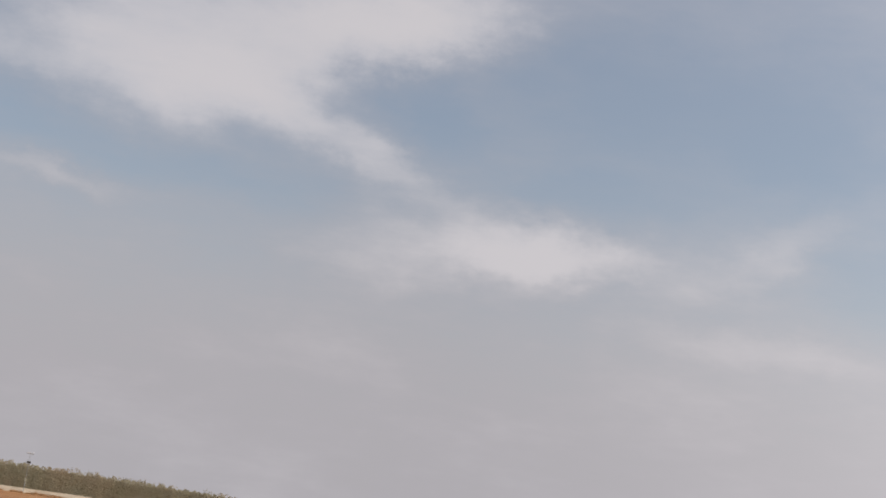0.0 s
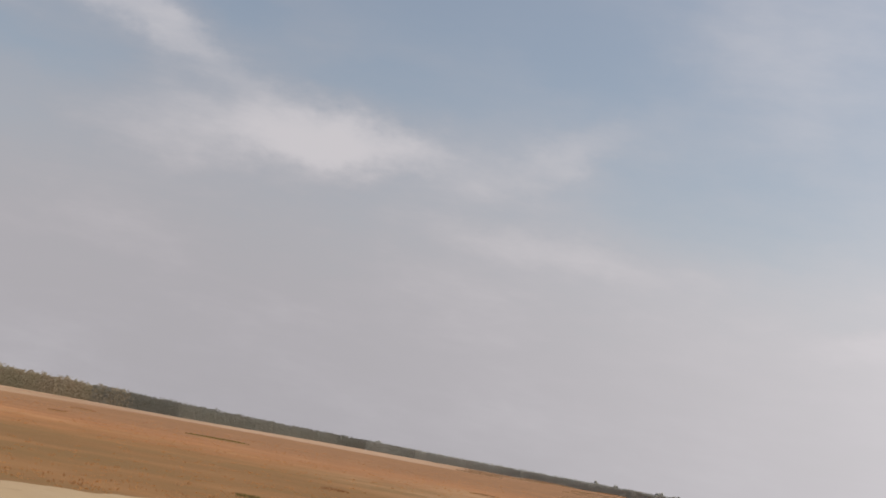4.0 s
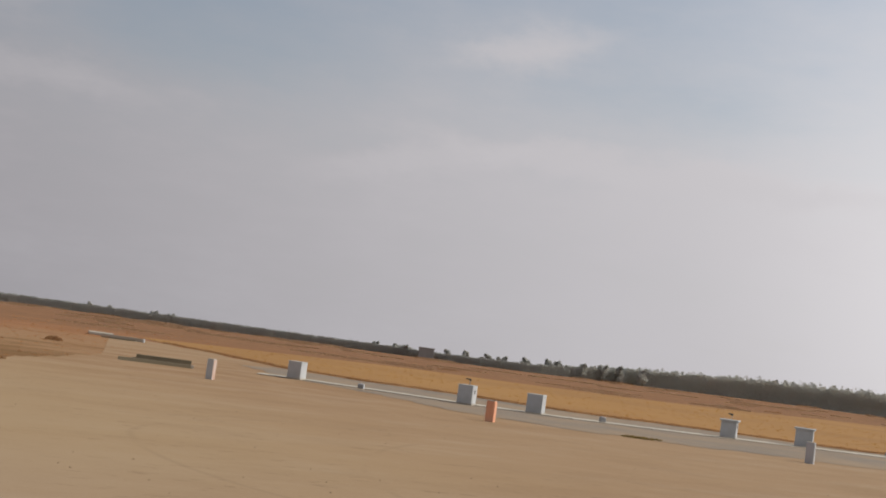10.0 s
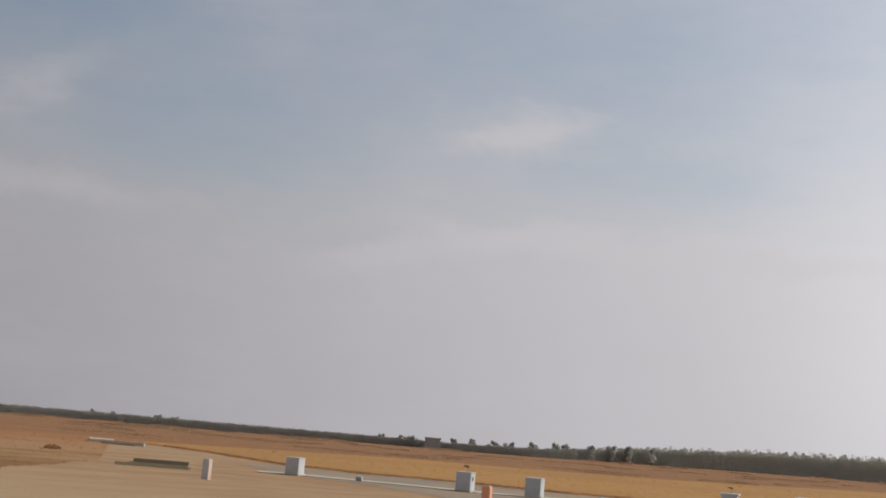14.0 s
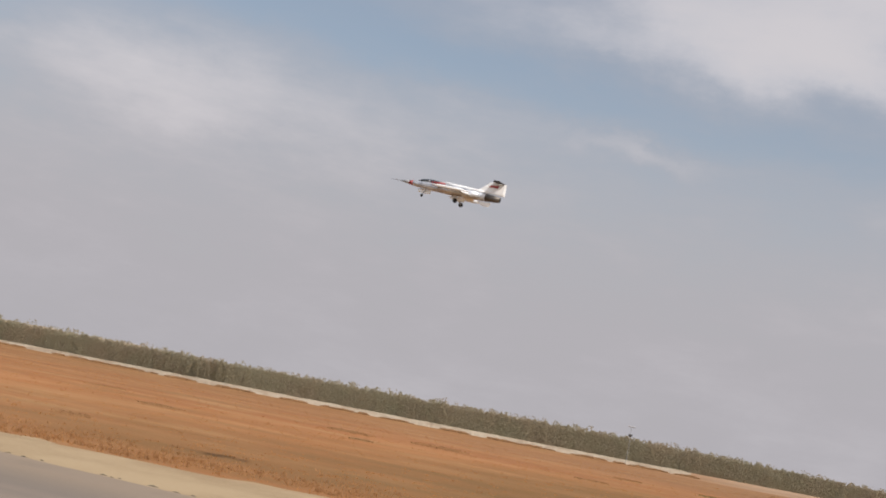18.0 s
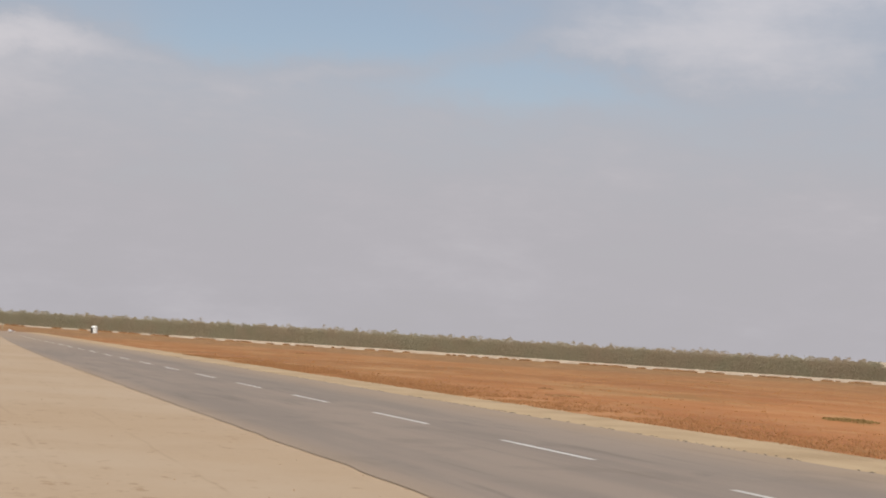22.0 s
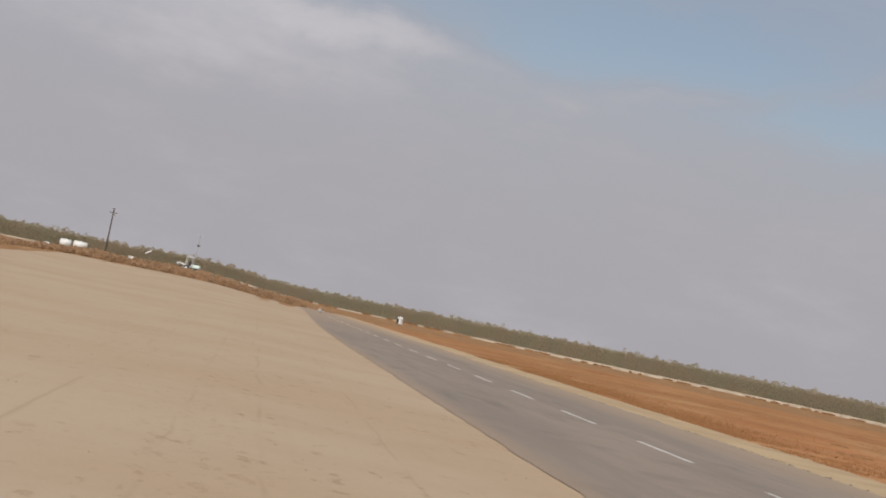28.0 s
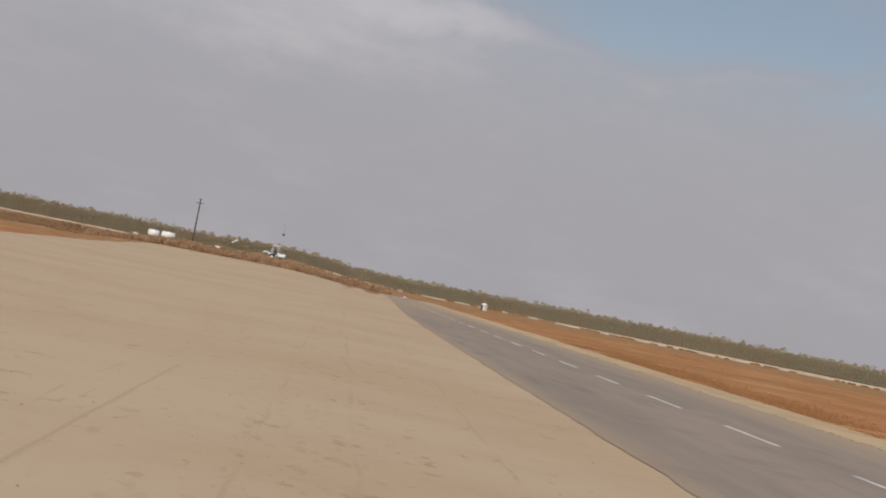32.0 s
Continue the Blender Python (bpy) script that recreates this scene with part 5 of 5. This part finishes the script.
# a row of rounded trees standing clear of the dark wood
for i in range(11):
    az = -31.2 - 0.78 * i
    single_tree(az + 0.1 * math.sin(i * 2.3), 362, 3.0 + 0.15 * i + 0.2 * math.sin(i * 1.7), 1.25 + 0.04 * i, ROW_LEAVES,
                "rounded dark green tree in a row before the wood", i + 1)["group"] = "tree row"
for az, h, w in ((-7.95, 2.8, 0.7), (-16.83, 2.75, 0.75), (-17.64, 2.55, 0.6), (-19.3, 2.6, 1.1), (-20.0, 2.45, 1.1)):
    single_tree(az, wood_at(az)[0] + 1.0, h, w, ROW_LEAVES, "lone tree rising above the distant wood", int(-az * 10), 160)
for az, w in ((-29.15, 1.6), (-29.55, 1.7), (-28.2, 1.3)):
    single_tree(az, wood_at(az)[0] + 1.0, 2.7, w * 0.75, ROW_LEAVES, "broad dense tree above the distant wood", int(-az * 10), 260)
for az, h in ((53.05, 5.5), (50.9, 5.4), (62.5, 5.3), (64.6, 5.2), (98.9, 6.2), (57.9, 5.6)):
    d = wood_at(az)[0] + 3.0
    single_tree(az, d, h, 2.0, LEAVES, "haze tinted olive tree rising above the scrub wood", int(az), 420)
# flat roofed barn at the wood's edge
x, y, z = spot(-30.32, 346)
ob = thing("barn", x, y, z, -30)
ob.scale = (0.85, 0.75, 0.9)
bm = bmesh.new()
box(bm, -2.2, 2.2, -1.5, 1.5, 0, 2.7, 0.05)
part("wall", bm, WEATHERED, ob)
bm = bmesh.new()
box(bm, -2.4, 2.4, -1.7, 1.7, 2.7, 3.0, 0.08)
part("roof", bm, WEATHERED, ob)
tagged(ob, "distant weathered grey flat roofed barn at the wood's edge", "barn")


def tufts(name, spots, mat, label, blades=7, seed=1, height=(0.14, 0.34), width=0.018):
    """Grass tufts, each a fan of thin bent blades."""
    rng = np.random.default_rng(seed)
    n = len(spots) * blades
    base = np.repeat(np.asarray(spots), blades, 0) + rng.normal(size=(n, 3)) * (0.06, 0.06, 0)
    k = np.repeat(rng.uniform(0.7, 1.3, len(spots)), blades)
    far = np.maximum(1.0, np.hypot(base[:, 0], base[:, 1]) / 40.0)
    h = rng.uniform(*height, n) * k
    lean = rng.normal(size=(n, 2)) * 0.35
    a = rng.uniform(0, math.pi, n)
    w = width * far * rng.uniform(0.6, 1.4, n)
    side = np.stack([np.cos(a) * w, np.sin(a) * w, 0 * a], 1)
    tip = base + np.concatenate([lean * h[:, None], h[:, None]], 1)
    v = np.stack([base - side, base + side, tip], 1).reshape(-1, 3)
    f = np.arange(3 * n).reshape(-1, 3)
    return tagged(cloud_object(name, v, f, mat), label, "dry grass", kind="stuff")


def in_outline(points):
    def inside(x, y):
        odd = False
        for (x0, y0), (x1, y1) in zip(points, points[1:] + points[:1]):
            if (y0 > y) != (y1 > y) and x < (x1 - x0) * (y - y0) / (y1 - y0) + x0:
                odd = not odd
        return odd
    return inside


rng = np.random.default_rng(11)
on_apron, on_field, on_road = in_outline(APRON), in_outline(FIELD), in_outline(ROAD_OUT)
edge, meadow, gold, weeds = [], [], [], []
while len(edge) < 9000:                      # taller growth along the sand's rim
    x = rng.uniform(-110, 16)
    y = (17.9 if x < -15 else 18.0 + 0.02 * (x + 22) ** 2) + abs(rng.normal()) * 2.4
    if not on_apron(x, y) and noise.noise((x * 0.22, y * 0.3, 0)) > -0.28 and (x < -9 or rng.random() < 0.12):
        edge.append((x, y, gz(x, y)))
while len(meadow) < 5000:
    d = 18 + 120 * rng.random() ** 1.7
    az = rng.uniform(-22, 84)
    p = heading(az) * d
    if not on_apron(p.x, p.y) and not on_field(p.x, p.y) and noise.noise((p.x * 0.12, p.y * 0.25, 4)) > rng.uniform(-0.5, 0.25) \
            and not (3 * (p.x - 12.5) ** 2 + (p.y - 51) ** 2 < 100 and rng.random() < 0.75):
        meadow.append((p.x, p.y, gz(p.x, p.y)))
while len(gold) < 1200:
    d = 50 + 90 * rng.random() ** 1.5
    az = rng.uniform(-54, -17)
    p = heading(az) * d
    if on_field(p.x, p.y) and not on_road(p.x, p.y):
        gold.append((p.x, p.y, 0.01))
verge = []
for (x0, y0), (x1, y1) in zip(FIELD[12:20], FIELD[11:19]):
    for i in range(int(60 * math.hypot(x1 - x0, y1 - y0))):
        f, o = rng.random(), abs(rng.normal()) * 0.9
        x, y = x0 + (x1 - x0) * f, y0 + (y1 - y0) * f
        verge.append((x + o * 0.5, y + o * 0.8, 0.015))
tufts("verge_grass", verge, SCRUB, "dull brown grass along the rim of the golden field", 6, 4, (0.03, 0.08), 0.014)
tufts("edge_grass", edge, EDGE_GRASS, "brown dry weeds along the runway's sandy rim", 4, 1, (0.02, 0.07), 0.016)
tufts("meadow_grass", meadow, DRY_GRASS, "dry orange grass tufts over the open field", 6, 2, (0.015, 0.04), 0.014)
tufts("gold_grass", gold, GOLD_GRASS, "golden dry grass tufts in the field", 6, 3, (0.018, 0.042), 0.012)


def scrub_patch(name, places, mat, label, seed, leaf=0.09):
    """Low bushes: each a loose heap of small leaf clumps."""
    rng = np.random.default_rng(seed)
    cents, sizes = [], []
    for x, y, r, h in places:
        n = int((60 + 70 * r) * (3.0 if leaf < 0.06 else 1.0))
        u = rng.normal(size=(n, 3))
        u /= np.linalg.norm(u, axis=1, keepdims=True)
        q = np.abs(u) * (0, 0, 1) + u * (1, 1, 0)
        q = q * (rng.uniform(0.4, 1, n) ** 0.6)[:, None] * (r, r * 0.7, h)
        cents.append(q + (x, y, gz(x, y) + 0.01))
        sizes.append(rng.uniform(0.6, 1.4, n) * leaf * max(1.0, math.hypot(x, y) / 70))
    cents = np.concatenate(cents)
    out = -cents / np.linalg.norm(cents, axis=1, keepdims=True)
    out[:, 2] = 0.8
    v, f = leaf_cloud(cents, np.concatenate(sizes), rng, out)
    return tagged(cloud_object(name, v, f, mat), label, "scrub", kind="stuff")


rng = np.random.default_rng(5)
# scrub among the tanks and along the apron's far rim
rim = []
for i in range(420):
    az = rng.uniform(88.5, 106)
    d = rng.uniform(256, 300)
    p = heading(az) * d
    rim.append((p.x, p.y, rng.uniform(0.8, 2.2), rng.uniform(0.25, 0.85)))
scrub_patch("rim_scrub", rim, STRAW, "pale tan dry scrub at the apron's far rim", 21, 0.05)
rim2 = []
for i in range(520):
    az = rng.uniform(87.8, 100)
    p = heading(az) * rng.uniform(258, 290)
    rim2.append((p.x, p.y, rng.uniform(0.4, 1.0), rng.uniform(0.4, 1.3)))
for i in range(46):
    p = heading(rng.uniform(91.9, 93.6)) * rng.uniform(283, 294)
    rim2.append((p.x, p.y, rng.uniform(0.5, 1.0), rng.uniform(0.8, 1.25)))
scrub_patch("tall_scrub", rim2, DRY_SCRUB, "taller brown scrub round the tanks and pole", 22, 0.04)
# dark bushes along the foot of the bank
foot = []
for i in range(900):
    az = rng.uniform(12, 88)
    if noise.noise((az * 0.9, 9, 0)) + 0.6 * noise.noise((az * 4.0, 2, 0)) < 0.02:
        continue
    d = wood_at(az)[0] - rng.uniform(8.6, 15)
    p = heading(az) * d
    foot.append((p.x, p.y, rng.uniform(0.5, 1.7), rng.uniform(0.10, 0.30)))
scrub_patch("bank_scrub", foot, SCRUB, "dark brown bushes along the foot of the bank", 23, 0.05)
# scattered low bushes and weeds over the field
bushes, greens = [], []
for i in range(26):
    az = rng.uniform(-52, 84)
    d = rng.uniform(26, 200)
    p = heading(az) * d
    if not on_apron(p.x, p.y) and not on_field(p.x, p.y):
        (bushes if rng.random() < 0.96 else greens).append((p.x, p.y, rng.uniform(0.3, 1.2) * (0.6 + d / 160), rng.uniform(0.015, 0.05)))
bushes += [(17.2, 61.5, 0.4, 0.2), (5.4, 45.9, 0.5, 0.04), (13.0, 55.6, 0.6, 0.03), (-27.1, 66.6, 1.8, 0.12), (-30.7, 63.2, 1.4, 0.1)]
greens += [(2.0, 32.7, 0.35, 0.02), (3.1, 104, 2.4, 0.04), (-42.0, 30.3, 1.3, 0.09), (2.5, 29.4, 0.3, 0.02), (-18.9, 20.8, 0.5, 0.35), (-19.6, 21.3, 0.4, 0.3), (27.0, 33.0, 0.7, 0.035)]
scrub_patch("low_bushes", bushes, SCRUB, "low brown bushes scattered over the dry field", 24, 0.05)
scrub_patch("green_weeds", greens, GREEN_SCRUB, "olive green weeds scattered over the dry field", 25, 0.05)
far_bush = []
for i in range(120):
    az = rng.uniform(-54, -12)
    d = rng.uniform(125, 420)
    p = heading(az) * d
    if not on_field(p.x, p.y):
        far_bush.append((p.x, p.y, rng.uniform(1.5, 6.0), rng.uniform(0.04, 0.12)))
scrub_patch("far_scrub", far_bush, DRY_SCRUB, "brown scrub in bands beyond the golden field", 26, 0.055)

# clods and stones on the sand, crumbs along the asphalt's rims
def crumbs(name, places, mat, label, seed):
    rng = np.random.default_rng(seed)
    verts, faces = [], []
    for x, y, s, long in places:
        b = len(verts)
        a = rng.uniform(0, 2 * math.pi) if long == 1 else 0.0
        ca, sa = math.cos(a), math.sin(a)
        for i in range(5):
            t = 2 * math.pi * i / 5 + rng.uniform(-0.3, 0.3)
            px, py = s * long * math.cos(t), s * math.sin(t)
            verts.append((x + px * ca - py * sa, y + px * sa + py * ca, gz(x, y) + 0.008))
        verts.append((x, y, gz(x, y) + 0.02 + s * 0.5))
        faces += [(b + i, b + (i + 1) % 5, b + 5) for i in range(5)]
    return tagged(mesh_object(name, verts, faces, mat), label, "stones", kind="stuff")


stones = []
for i in range(420):
    d = 9 + 40 * rng.random() ** 1.4
    az = rng.uniform(-50, 104)
    p = heading(az) * d
    if on_apron(p.x, p.y) and not (5.2 < p.y < 18 and p.x < -2):
        stones.append((p.x, p.y, rng.uniform(0.008, 0.022), 1))
crumbs("sand_clods", stones, CLOD, "small brown clods strewn over the sand", 31)
line = []
for i in range(520):
    x = rng.uniform(-110, -6)
    if noise.noise((x * 0.35, 1, 0)) > -0.15:
        line.append((x, 15.15 + rng.normal() * 0.05, rng.uniform(0.015, 0.035), rng.uniform(2, 6)))
for i in range(90):
    x = rng.uniform(-60, -6)
    if noise.noise((x * 0.3, 7, 0)) > 0.0:
        line.append((x, 5.33 + rng.normal() * 0.05, rng.uniform(0.008, 0.02), rng.uniform(2, 6)))
crumbs("asphalt_crumbs", line, CRUMB, "dark broken asphalt crumbs along the runway's rims", 32)
